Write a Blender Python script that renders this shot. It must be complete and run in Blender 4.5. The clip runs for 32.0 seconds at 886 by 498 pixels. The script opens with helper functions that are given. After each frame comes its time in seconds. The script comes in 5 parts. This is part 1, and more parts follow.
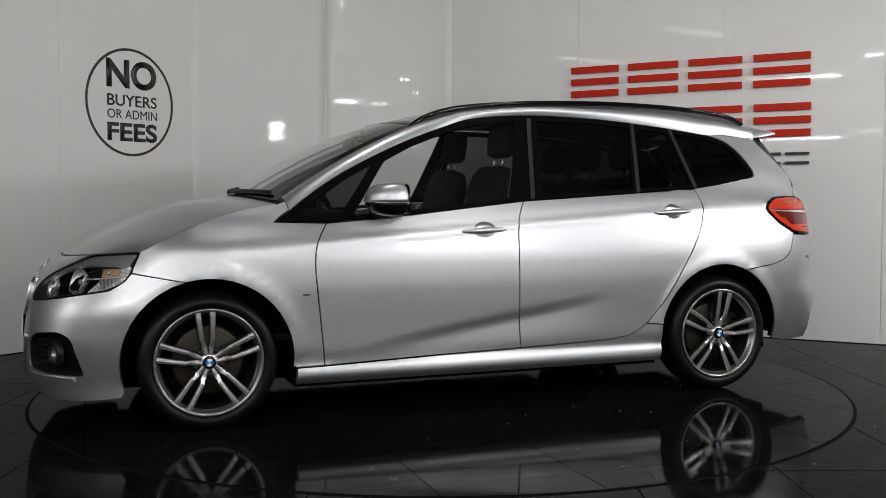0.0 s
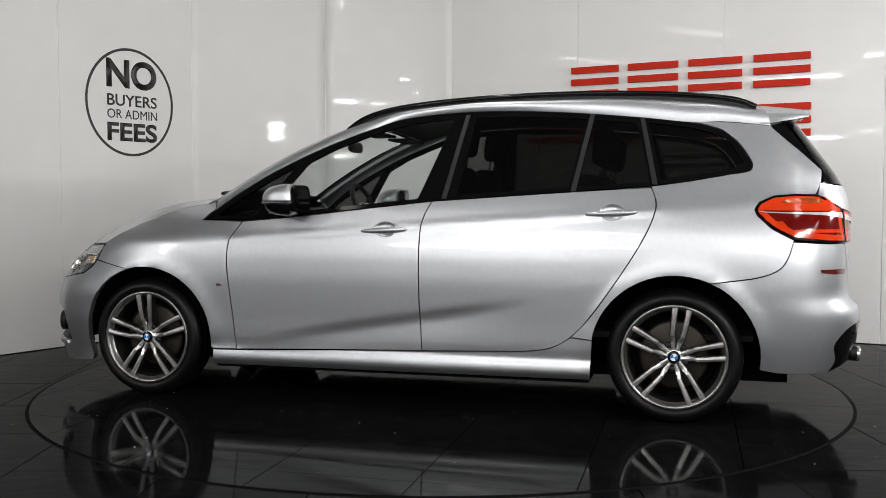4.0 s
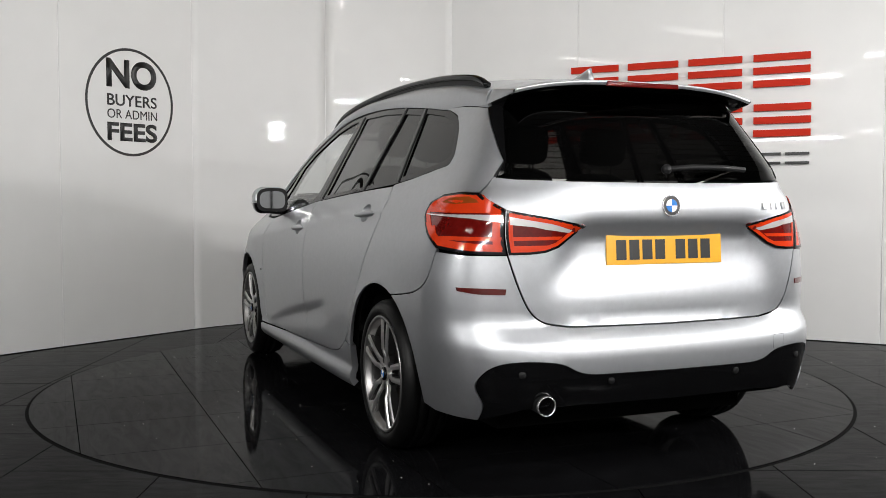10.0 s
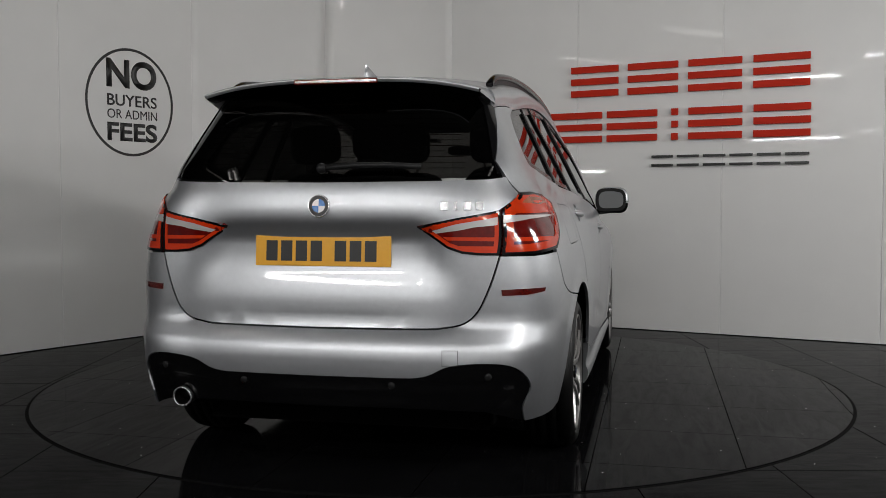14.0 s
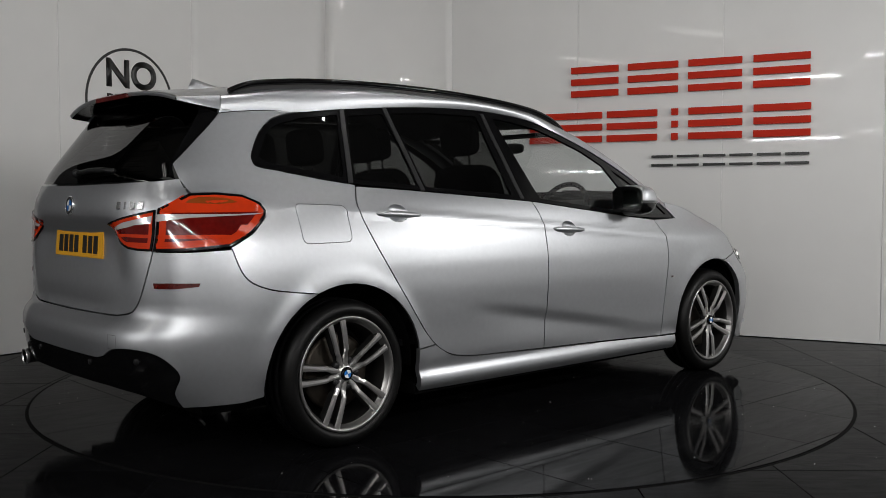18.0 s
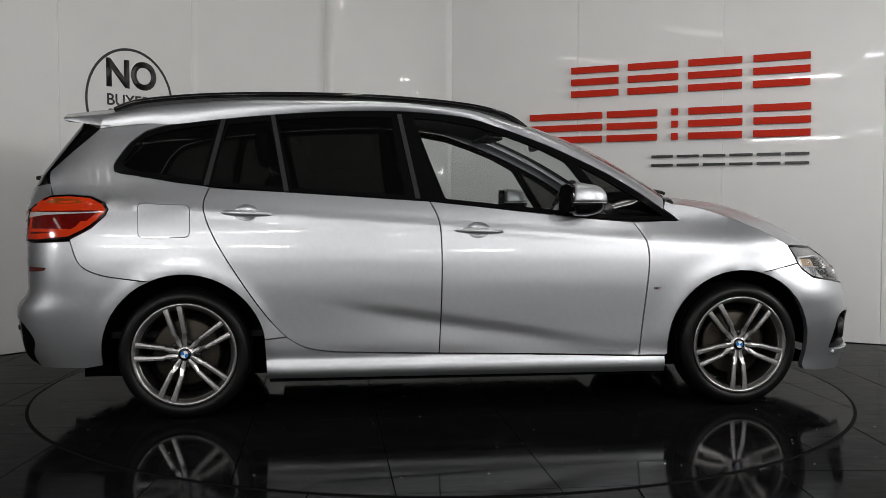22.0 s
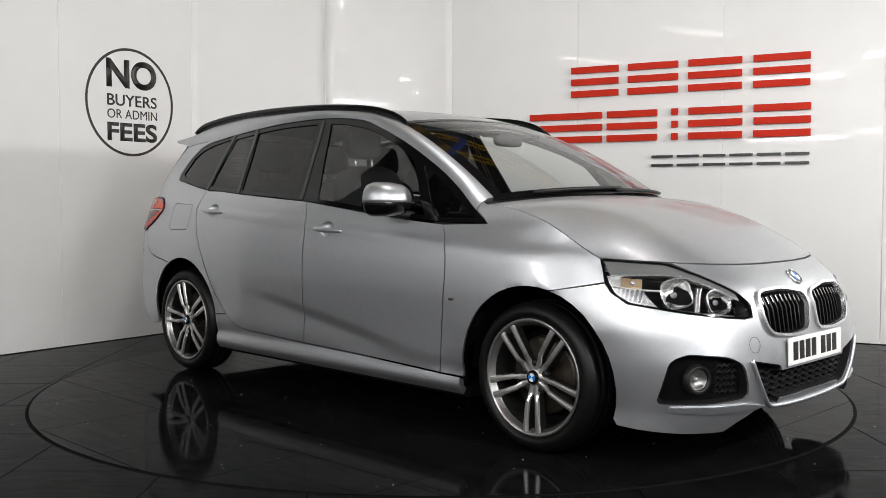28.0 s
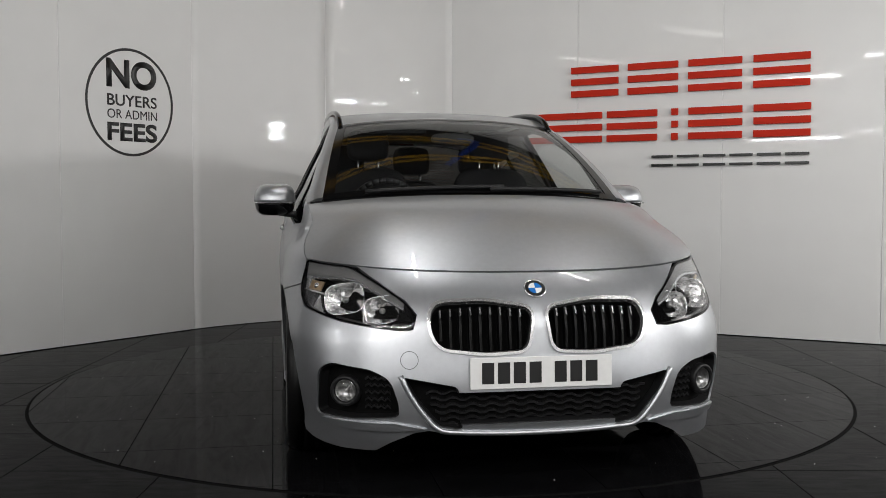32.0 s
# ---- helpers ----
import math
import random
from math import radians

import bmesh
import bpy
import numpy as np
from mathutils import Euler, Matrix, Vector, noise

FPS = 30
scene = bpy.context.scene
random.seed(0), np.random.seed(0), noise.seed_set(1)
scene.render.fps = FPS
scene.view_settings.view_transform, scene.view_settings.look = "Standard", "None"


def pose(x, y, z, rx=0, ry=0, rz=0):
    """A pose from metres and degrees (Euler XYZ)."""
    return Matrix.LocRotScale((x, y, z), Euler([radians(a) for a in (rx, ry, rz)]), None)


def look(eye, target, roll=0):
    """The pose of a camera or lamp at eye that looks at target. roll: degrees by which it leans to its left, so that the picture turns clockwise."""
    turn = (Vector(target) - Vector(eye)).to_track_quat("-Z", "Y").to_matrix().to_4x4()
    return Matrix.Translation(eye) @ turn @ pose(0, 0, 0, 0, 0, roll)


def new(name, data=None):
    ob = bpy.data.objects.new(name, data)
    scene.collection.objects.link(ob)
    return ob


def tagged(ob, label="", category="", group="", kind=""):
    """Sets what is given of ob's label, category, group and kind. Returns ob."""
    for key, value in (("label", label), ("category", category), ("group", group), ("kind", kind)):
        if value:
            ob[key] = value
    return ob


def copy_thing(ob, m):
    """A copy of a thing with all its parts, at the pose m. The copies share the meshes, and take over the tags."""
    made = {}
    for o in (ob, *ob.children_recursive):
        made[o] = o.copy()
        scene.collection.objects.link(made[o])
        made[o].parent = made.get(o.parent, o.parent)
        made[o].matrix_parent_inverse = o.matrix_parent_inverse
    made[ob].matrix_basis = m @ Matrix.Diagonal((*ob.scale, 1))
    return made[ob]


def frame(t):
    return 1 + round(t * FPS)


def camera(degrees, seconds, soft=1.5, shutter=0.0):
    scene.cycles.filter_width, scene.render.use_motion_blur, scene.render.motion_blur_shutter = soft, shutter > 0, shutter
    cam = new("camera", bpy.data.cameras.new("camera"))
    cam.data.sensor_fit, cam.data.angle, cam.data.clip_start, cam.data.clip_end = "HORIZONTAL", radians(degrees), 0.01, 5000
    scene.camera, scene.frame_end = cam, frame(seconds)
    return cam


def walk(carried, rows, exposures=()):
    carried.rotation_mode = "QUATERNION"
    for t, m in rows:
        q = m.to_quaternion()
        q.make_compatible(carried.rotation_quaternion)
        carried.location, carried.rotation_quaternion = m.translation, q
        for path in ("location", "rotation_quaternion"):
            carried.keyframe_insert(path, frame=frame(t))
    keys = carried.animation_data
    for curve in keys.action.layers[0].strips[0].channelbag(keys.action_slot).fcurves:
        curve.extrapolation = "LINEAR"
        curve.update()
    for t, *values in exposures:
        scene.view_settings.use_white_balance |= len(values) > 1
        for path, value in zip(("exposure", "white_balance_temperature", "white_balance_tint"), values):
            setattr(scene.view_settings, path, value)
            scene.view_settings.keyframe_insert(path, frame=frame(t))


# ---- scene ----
from mathutils import geometry

# camera: stands still before the turntable
EYE = Vector((0.0, -5.559, 1.041))
TILT, PAN = radians(2.783), radians(0.104)
AIM = EYE + Vector((math.sin(PAN) * math.cos(TILT), math.cos(PAN) * math.cos(TILT), -math.sin(TILT)))
cam = camera(50.1, 32.0, soft=0.7)
STOPS = [(0, -0.78), (1, -0.68), (2, -0.56), (3, -0.44), (4.5, -0.18), (6, 0.06), (8, 0.16), (9, 0.12), (10, -0.11), (11, -0.41), (12, -0.68), (13, -0.92), (14, -1.05), (15, -1.05), (17, -0.94), (19, -0.93), (21, -0.86), (22, -0.78), (23, -0.66), (25, -0.51), (26.5, -0.22), (28, 0.04), (30, -0.01), (31, -0.14), (32, -0.59)]
walk(cam, [(0.0, look(EYE, AIM, -0.02)), (32.0, look(EYE, AIM, -0.02))], exposures=STOPS)

# ---------------------------------------------------------------- light
world = bpy.data.worlds.new("world")
scene.world = world
world.use_nodes = True
world.node_tree.nodes["Background"].inputs[0].default_value = (0.5, 0.52, 0.55, 1)
world.node_tree.nodes["Background"].inputs[1].default_value = 0.02


def area(name, eye, target, w, h, power, colour=(1, 0.985, 0.97)):
    lamp = bpy.data.lights.new(name, "AREA")
    lamp.shape, lamp.size, lamp.size_y, lamp.energy, lamp.color = "RECTANGLE", w, h, power, colour
    ob = new(name, lamp)
    ob.matrix_world = look(eye, target)
    return ob


# banks of bare tubes behind and beside the camera, on added stands
# the bank at x = -5.6 is fill with no known source
TUBE_BANKS = (("west", -2.6, -5.7, (2.1, 3.1), 1.4, 32), ("middle", -1.1, -6.4, (2.2, 3.4), 1.4, 22), ("key", 1.3, -5.9, (1.9, 2.9), 1.4, 16), ("east", 3.5, -4.6, (1.9, 2.9), 1.4, 62), ("west_fill", -5.6, -3.7, (1.6, 2.6), 1.2, 32), ("far_east", 4.9, -1.7, (2.15, 2.35), 0.6, 62))
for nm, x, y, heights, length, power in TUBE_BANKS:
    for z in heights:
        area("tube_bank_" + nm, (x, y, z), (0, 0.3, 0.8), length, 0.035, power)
# added fill from above, with no fitting there; lifts the middle of the wall
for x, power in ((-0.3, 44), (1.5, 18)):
    area("wall_fill", (x, -0.8, 4.1), (x * 0.6, 1.2, 0), 0.04, 1.4, power)
# added lamps light the unseen rear wall, which sends soft light forward
for x in (-2.6, 2.6):
    area("rear_wall_fill", (x, -6.9, 3.9), (x, -8.4, 1.3), 3.0, 0.3, 230)

# ---------------------------------------------------------------- materials


def material(name, colour, rough=0.5, metal=0.0, coat=0.0, grain=0.0, scale=30.0, bump=0.0, bump_scale=200.0, emit=0.0, alpha=None, spec=0.5, rough_var=0.0):
    m = bpy.data.materials.new(name)
    m.use_nodes = True
    nodes, links = m.node_tree.nodes, m.node_tree.links
    b = nodes["Principled BSDF"]
    b.inputs["Base Color"].default_value = (*colour, 1)
    b.inputs["Roughness"].default_value = rough
    b.inputs["Metallic"].default_value = metal
    b.inputs["Coat Weight"].default_value = coat
    b.inputs["Coat Roughness"].default_value = 0.03
    b.inputs["Specular IOR Level"].default_value = spec
    if emit:
        b.inputs["Emission Color"].default_value = (*colour, 1)
        b.inputs["Emission Strength"].default_value = emit
    place = nodes.new("ShaderNodeTexCoord")
    if grain:
        big = nodes.new("ShaderNodeTexNoise")
        big.inputs["Scale"].default_value = scale * 0.13
        big.inputs["Detail"].default_value = 3
        fine = nodes.new("ShaderNodeTexNoise")
        fine.inputs["Scale"].default_value = scale
        fine.inputs["Detail"].default_value = 4
        add = nodes.new("ShaderNodeMath")
        add.operation = "ADD"
        ramp = nodes.new("ShaderNodeMapRange")
        ramp.inputs["From Min"].default_value, ramp.inputs["From Max"].default_value = 0.6, 1.4
        ramp.inputs["To Min"].default_value, ramp.inputs["To Max"].default_value = 1 - grain, 1 + grain
        mul = nodes.new("ShaderNodeMix")
        mul.data_type, mul.blend_type = "RGBA", "MULTIPLY"
        mul.inputs["Factor"].default_value = 1
        mul.inputs["A"].default_value = (*colour, 1)
        for n in (big, fine):
            links.new(place.outputs["Object"], n.inputs["Vector"])
        links.new(big.outputs["Fac"], add.inputs[0])
        links.new(fine.outputs["Fac"], add.inputs[1])
        links.new(add.outputs[0], ramp.inputs["Value"])
        links.new(ramp.outputs[0], mul.inputs["B"])
        links.new(mul.outputs["Result"], b.inputs["Base Color"])
        if rough_var:
            rr = nodes.new("ShaderNodeMapRange")
            rr.inputs["From Min"].default_value, rr.inputs["From Max"].default_value = 0.6, 1.4
            rr.inputs["To Min"].default_value, rr.inputs["To Max"].default_value = max(0.01, rough - rough_var), rough + rough_var
            links.new(add.outputs[0], rr.inputs["Value"])
            links.new(rr.outputs[0], b.inputs["Roughness"])
    if bump:
        tex = nodes.new("ShaderNodeTexNoise")
        tex.inputs["Scale"].default_value = bump_scale
        bp = nodes.new("ShaderNodeBump")
        bp.inputs["Strength"].default_value = bump
        bp.inputs["Distance"].default_value = 0.002
        links.new(place.outputs["Object"], tex.inputs["Vector"])
        links.new(tex.outputs["Fac"], bp.inputs["Height"])
        links.new(bp.outputs["Normal"], b.inputs["Normal"])
    return m


def glass(name, tint, rough=0.0, mirror=0.07):
    """Thin pane: tinted see-through sheet that mirrors more at a slant."""
    m = bpy.data.materials.new(name)
    m.use_nodes = True
    nodes, links = m.node_tree.nodes, m.node_tree.links
    nodes.remove(nodes["Principled BSDF"])
    clear = nodes.new("ShaderNodeBsdfTransparent")
    clear.inputs["Color"].default_value = (*tint, 1)
    gloss = nodes.new("ShaderNodeBsdfGlossy")
    gloss.inputs["Roughness"].default_value = rough
    gloss.inputs["Color"].default_value = (1, 1, 1, 1)
    facing = nodes.new("ShaderNodeLayerWeight")
    facing.inputs["Blend"].default_value = 0.5
    power = nodes.new("ShaderNodeMath")
    power.operation, power.inputs[1].default_value = "POWER", 5.5
    amount = nodes.new("ShaderNodeMapRange")
    amount.inputs["To Min"].default_value = mirror
    mix = nodes.new("ShaderNodeMixShader")
    links.new(facing.outputs["Facing"], power.inputs[0])
    links.new(power.outputs[0], amount.inputs["Value"])
    links.new(amount.outputs[0], mix.inputs[0])
    links.new(clear.outputs[0], mix.inputs[1])
    links.new(gloss.outputs[0], mix.inputs[2])
    links.new(mix.outputs[0], nodes["Material Output"].inputs["Surface"])
    return m


PAINT = material("silver_paint", (0.515, 0.53, 0.552), 0.43, 0.95, 0.6, 0.05, 350)
GRILLE = material("grille_black", (0.004, 0.004, 0.0042), 0.35, 0, 0, 0.1, 60, spec=0.12)
BLACK_GLOSS = material("gloss_black", (0.003, 0.003, 0.0033), 0.10, 0, 0, 0.1, 60, spec=0.3)
BLACK = material("black_plastic", (0.009, 0.009, 0.0095), 0.45, 0, 0, 0.15, 120, 0.1, 500, spec=0.25)
BAR = material("window_bar_grey", (0.022, 0.022, 0.023), 0.3, 0, 0.0, 0.1, 80)
RUBBER = material("tyre_rubber", (0.003, 0.003, 0.003), 0.42, 0, 0, 0.2, 60, 0.15, 300, spec=0.2)
# near-black stands in for the shade in hollows, gaps and under the car
DARK = material("cavity_shade", (0.004, 0.004, 0.004), 0.9, spec=0.05)
MIRROR = material("mirror_glass", (0.22, 0.225, 0.23), 0.03, 1.0)
CHROME = material("chrome", (0.86, 0.86, 0.87), 0.26, 0.9)
REFLECTOR = material("lamp_reflector", (0.70, 0.68, 0.66), 0.22, 0.7, 0.8, 0.35, 120, 0.6, 160)
CUP = material("faceted_reflector", (0.80, 0.79, 0.78), 0.27, 0.8, 0, 0.1, 120)
SATIN = material("satin_aluminium", (0.5, 0.5, 0.51), 0.25, 1.0)
RIM = material("diamond_cut_alloy", (0.62, 0.61, 0.60), 0.28, 0.9, 0.4, 0.08, 80)
RIM_LIP = material("alloy_rim_lip", (0.30, 0.295, 0.29), 0.32, 0.9, 0.3, 0.08, 80)
RIM_DARK = material("dark_alloy", (0.05, 0.049, 0.048), 0.32, 0.8, 0.4, 0.1, 60)
WINDOW = glass("tinted_glass", (0.11, 0.112, 0.11), mirror=0.05)
REAR_WINDOW = glass("dark_rear_glass", (0.06, 0.057, 0.054), mirror=0.025)
SMOKE = material("smoked_lamp_trim", (0.27, 0.265, 0.26), 0.32, 0.5, 0.8, 0.1, 60)
DISC = material("brake_steel", (0.04, 0.033, 0.026), 0.45, 0.7, 0, 0.3, 40)
CLEAR = glass("clear_glass", (0.88, 0.90, 0.895))
LENS = glass("lamp_lens", (0.93, 0.94, 0.95))
HEATER = material("heater_print", (0.05, 0.022, 0.014), 0.6, 0, 0, 0.1, 60, spec=0.1)
RED_LENS = material("red_lamp_lens", (0.11, 0.004, 0.003), 0.08, 0, 0.4, 0.3, 60)
RED_DARK = material("dark_red_reflector", (0.085, 0.006, 0.004), 0.12, 0, 1.0, 0.2, 90)
RED_BRIGHT = material("bright_red_lens", (0.56, 0.036, 0.006), 0.1, 0, 0.4, 0.1, 40)
AMBER = material("amber_reflector", (0.34, 0.07, 0.008), 0.2, 0.3, 1.0, 0.1, 80)
AMBER_PALE = material("pale_amber_chrome", (0.55, 0.40, 0.25), 0.3, 0.6, 0, 0.3, 200)
SILVER_LENS = material("clear_reversing_lens", (0.7, 0.68, 0.66), 0.15, 0.4, 1.0)
SEAT = material("black_upholstery", (0.012, 0.012, 0.013), 0.8, 0, 0, 0.2, 80, 0.3, 400, spec=0.1)
PLASTIC_GREY = material("dark_trim", (0.03, 0.03, 0.033), 0.6, 0, 0, 0.1, 80, 0.2, 400)
YELLOW = material("yellow_plate", (0.76, 0.37, 0.012), 0.35, 0, 0.5, 0.04, 60)
WHITE = material("white_plate", (0.75, 0.75, 0.74), 0.35, 0, 0.5, 0.04, 60)
INK = material("black_ink", (0.01, 0.01, 0.01), 0.4, 0, 0.3, 0.1, 60)
BLUE = material("badge_blue", (0.02, 0.16, 0.5), 0.2, 0, 1.0, 0.1, 300)
BADGE_WHITE = material("badge_white", (0.8, 0.8, 0.8), 0.2, 0, 1.0, 0.05, 300)
WALL = material("white_gloss_panel", (0.70, 0.70, 0.69), 0.02, 0, 0, 0.025, 4, 0.03, 3, spec=0.18, rough_var=0.012)
TILE = material("black_gloss_tile", (0.0045, 0.0045, 0.005), 0.09, 0, 0, 0.5, 7, 0.08, 18, spec=0.022, rough_var=0.06)


def polish(mat, lo, hi, stretch, turn):
    """Wiping marks: stretched streaks that dull the polish."""
    nodes, links = mat.node_tree.nodes, mat.node_tree.links
    place, spread, streak, dull = nodes.new("ShaderNodeTexCoord"), nodes.new("ShaderNodeMapping"), nodes.new("ShaderNodeTexNoise"), nodes.new("ShaderNodeMapRange")
    spread.inputs["Scale"].default_value = stretch
    spread.inputs["Rotation"].default_value = (0, 0, turn)
    streak.inputs["Scale"].default_value = 1.6
    streak.inputs["Detail"].default_value = 8
    streak.inputs["Roughness"].default_value = 0.65
    streak.inputs["Distortion"].default_value = 1.6
    dull.inputs["From Min"].default_value, dull.inputs["From Max"].default_value = 0.38, 0.62
    dull.inputs["To Min"].default_value, dull.inputs["To Max"].default_value = lo, hi
    links.new(place.outputs["Object"], spread.inputs["Vector"])
    links.new(spread.outputs["Vector"], streak.inputs["Vector"])
    links.new(streak.outputs["Fac"], dull.inputs["Value"])
    links.new(dull.outputs[0], nodes["Principled BSDF"].inputs["Specular IOR Level"])


polish(TILE, 0.007, 0.013, (2.2, 8.0, 1.0), 0.5)
TABLE_TILE = material("black_turntable_tile", (0.0045, 0.0045, 0.005), 0.07, 0, 0, 0.5, 9, 0.06, 14, spec=0.03, rough_var=0.06)
polish(TABLE_TILE, 0.013, 0.021, (1.6, 9.0, 1.0), 0.15)
GROUT = material("dark_grout", (0.003, 0.003, 0.003), 0.95, 0, 0, 0.2, 60, spec=0.0)
RED_SIGN = material("red_acrylic", (0.46, 0.020, 0.006), 0.45, 0, 0.0, 0.05, 40, spec=0.12)
BLACK_SIGN = material("black_acrylic", (0.012, 0.012, 0.012), 0.35, 0, 0.3, 0.1, 40)
CEILING = material("dark_ceiling", (0.05, 0.05, 0.05), 0.8, 0, 0, 0.15, 6)
BOUNCE_WALL = material("white_bounce_wall", (0.60, 0.60, 0.60), 0.8, 0, 0, 0.04, 4, 0.05, 20)
BACK_WALL = material("grey_painted_block", (0.34, 0.34, 0.34), 0.7, 0, 0, 0.12, 5, 0.1, 30)
TUBE = material("lit_tube", (1.0, 0.97, 0.92), 0.4, emit=14.0)
YELLOW_STEEL = material("yellow_steel", (0.62, 0.36, 0.03), 0.45, 0, 0, 0.1, 30)
BLUE_HOSE = material("blue_hose", (0.02, 0.07, 0.42), 0.4, 0, 0, 0.1, 40)
FITTING = material("white_fitting", (0.6, 0.6, 0.6), 0.5, 0, 0, 0.05, 40)

# ---------------------------------------------------------------- mesh helpers


def part(name, bm, mat, parent=None, label="", smooth=True):
    me = bpy.data.meshes.new(name)
    bm.to_mesh(me)
    bm.free()
    for m in mat if isinstance(mat, (list, tuple)) else [mat]:
        me.materials.append(m)
    if smooth:
        me.shade_smooth()
    ob = new(name, me)
    ob.parent = parent
    if label:
        tagged(ob, label)
    return ob


def empty(name, label, category, group="", kind=""):
    return tagged(new(name), label, category, group, kind)


def box(bm, cx, cy, cz, sx, sy, sz, m=None, bevel=0.0):
    r = bmesh.ops.create_cube(bm, size=1, matrix=(m or Matrix()) @ Matrix.LocRotScale((cx, cy, cz), None, (sx, sy, sz)))
    if bevel:
        es = list({e for v in r["verts"] for e in v.link_edges})
        bmesh.ops.bevel(bm, geom=es, offset=bevel, segments=2, affect="EDGES", profile=0.6)
    return bm


def prism(bm, pts, z0, z1, m=None):
    """A solid from a flat outline (x, y) between two heights."""
    m = m or Matrix()
    lo = [bm.verts.new(m @ Vector((x, y, z0))) for x, y in pts]
    hi = [bm.verts.new(m @ Vector((x, y, z1))) for x, y in pts]
    bm.faces.new(hi)
    bm.faces.new(lo[::-1])
    n = len(pts)
    for i in range(n):
        bm.faces.new((lo[i], lo[(i + 1) % n], hi[(i + 1) % n], hi[i]))
    return bm


def lathe(bm, prof, seg=48, m=None, closed=False):
    """Turn a profile of (radius, height) round the z axis."""
    m = m or Matrix()
    rings = []
    for r, h in prof:
        rings.append([bm.verts.new(m @ Vector((r * math.cos(2 * math.pi * k / seg), r * math.sin(2 * math.pi * k / seg), h))) for k in range(seg)])
    pairs = list(zip(rings, rings[1:])) + ([(rings[-1], rings[0])] if closed else [])
    for a, b in pairs:
        for k in range(seg):
            bm.faces.new((a[k], a[(k + 1) % seg], b[(k + 1) % seg], b[k]))
    return bm


def tube(bm, pts, radius, seg=8, flat=1.0):
    """A rod along a line of points."""
    pts = [Vector(p) for p in pts]
    rings = []
    for i, p in enumerate(pts):
        d = (pts[min(i + 1, len(pts) - 1)] - pts[max(i - 1, 0)]).normalized()
        side = d.cross(Vector((0, 0, 1)))
        side = side.normalized() if side.length > 1e-4 else Vector((0, 1, 0))
        up = side.cross(d)
        rings.append([bm.verts.new(p + side * radius * math.cos(2 * math.pi * k / seg) + up * radius * flat * math.sin(2 * math.pi * k / seg)) for k in range(seg)])
    for a, b in zip(rings, rings[1:]):
        for k in range(seg):
            bm.faces.new((a[k], a[(k + 1) % seg], b[(k + 1) % seg], b[k]))
    bm.faces.new(rings[0][::-1])
    bm.faces.new(rings[-1])
    return bm


def curve(knots, x):
    """Smooth value at x of a table of (x, value) knots (monotone cubic)."""
    ks = knots if knots[0][0] < knots[-1][0] else knots[::-1]
    if x <= ks[0][0]:
        return ks[0][1]
    if x >= ks[-1][0]:
        return ks[-1][1]
    i = max(k for k in range(len(ks) - 1) if ks[k][0] <= x)

    def slope(k):
        a = (ks[k][1] - ks[k - 1][1]) / (ks[k][0] - ks[k - 1][0]) if k > 0 else None
        b = (ks[k + 1][1] - ks[k][1]) / (ks[k + 1][0] - ks[k][0]) if k < len(ks) - 1 else None
        if a is None or b is None:
            return a if b is None else b
        return 0 if a * b <= 0 else 2 * a * b / (a + b)

    (x0, y0), (x1, y1) = ks[i], ks[i + 1]
    h = x1 - x0
    t = (x - x0) / h
    m0, m1 = slope(i) * h, slope(i + 1) * h
    return y0 * (2 * t**3 - 3 * t**2 + 1) + m0 * (t**3 - 2 * t**2 + t) + y1 * (3 * t**2 - 2 * t**3) + m1 * (t**3 - t**2)


def rounded(poly, r=0.02, n=5):
    """A flat outline with its corners rounded by up to r."""
    out = []
    k = len(poly)
    for i in range(k):
        p, a, b = Vector(poly[i]), Vector(poly[i - 1]), Vector(poly[(i + 1) % k])
        ra = min(r, (a - p).length * 0.45)
        rb = min(r, (b - p).length * 0.45)
        s, e = p + (a - p).normalized() * ra, p + (b - p).normalized() * rb
        for j in range(n + 1):
            t = j / n
            out.append(tuple(s * (1 - t) ** 2 + p * 2 * t * (1 - t) + e * t**2))
    return out


def spline(pts, n=6, closed=True):
    """Catmull-Rom through flat points."""
    out = []
    k = len(pts)
    for i in range(k if closed else k - 1):
        p0, p1, p2, p3 = (Vector(pts[j % k] if closed else pts[min(max(j, 0), k - 1)]) for j in (i - 1, i, i + 1, i + 2))
        for s in range(n):
            t = s / n
            out.append(tuple(0.5 * (2 * p1 + (p2 - p0) * t + (2 * p0 - 5 * p1 + 4 * p2 - p3) * t**2 + (3 * p1 - p0 - 3 * p2 + p3) * t**3)))
    if not closed:
        out.append(tuple(pts[-1]))
    return out


def inside(p, poly):
    c = False
    x, y = p
    for i in range(len(poly)):
        (x1, y1), (x2, y2) = poly[i - 1], poly[i]
        if (y1 > y) != (y2 > y) and x < (x2 - x1) * (y - y1) / (y2 - y1) + x1:
            c = not c
    return c


def inside_many(pts, poly):
    """Which of many flat points lie in an outline."""
    c = np.zeros(len(pts), bool)
    x, y = pts[:, 0], pts[:, 1]
    for i in range(len(poly)):
        (x1, y1), (x2, y2) = poly[i - 1], poly[i]
        if y1 != y2:
            c ^= ((y1 > y) != (y2 > y)) & (x < (x2 - x1) * (y - y1) / (y2 - y1) + x1)
    return c


def densify(poly, step):
    out = []
    for i in range(len(poly)):
        a, b = Vector(poly[i]), Vector(poly[(i + 1) % len(poly)])
        n = max(1, int((b - a).length / step + 0.5))
        out += [tuple(a.lerp(b, j / n)) for j in range(n)]
    return out


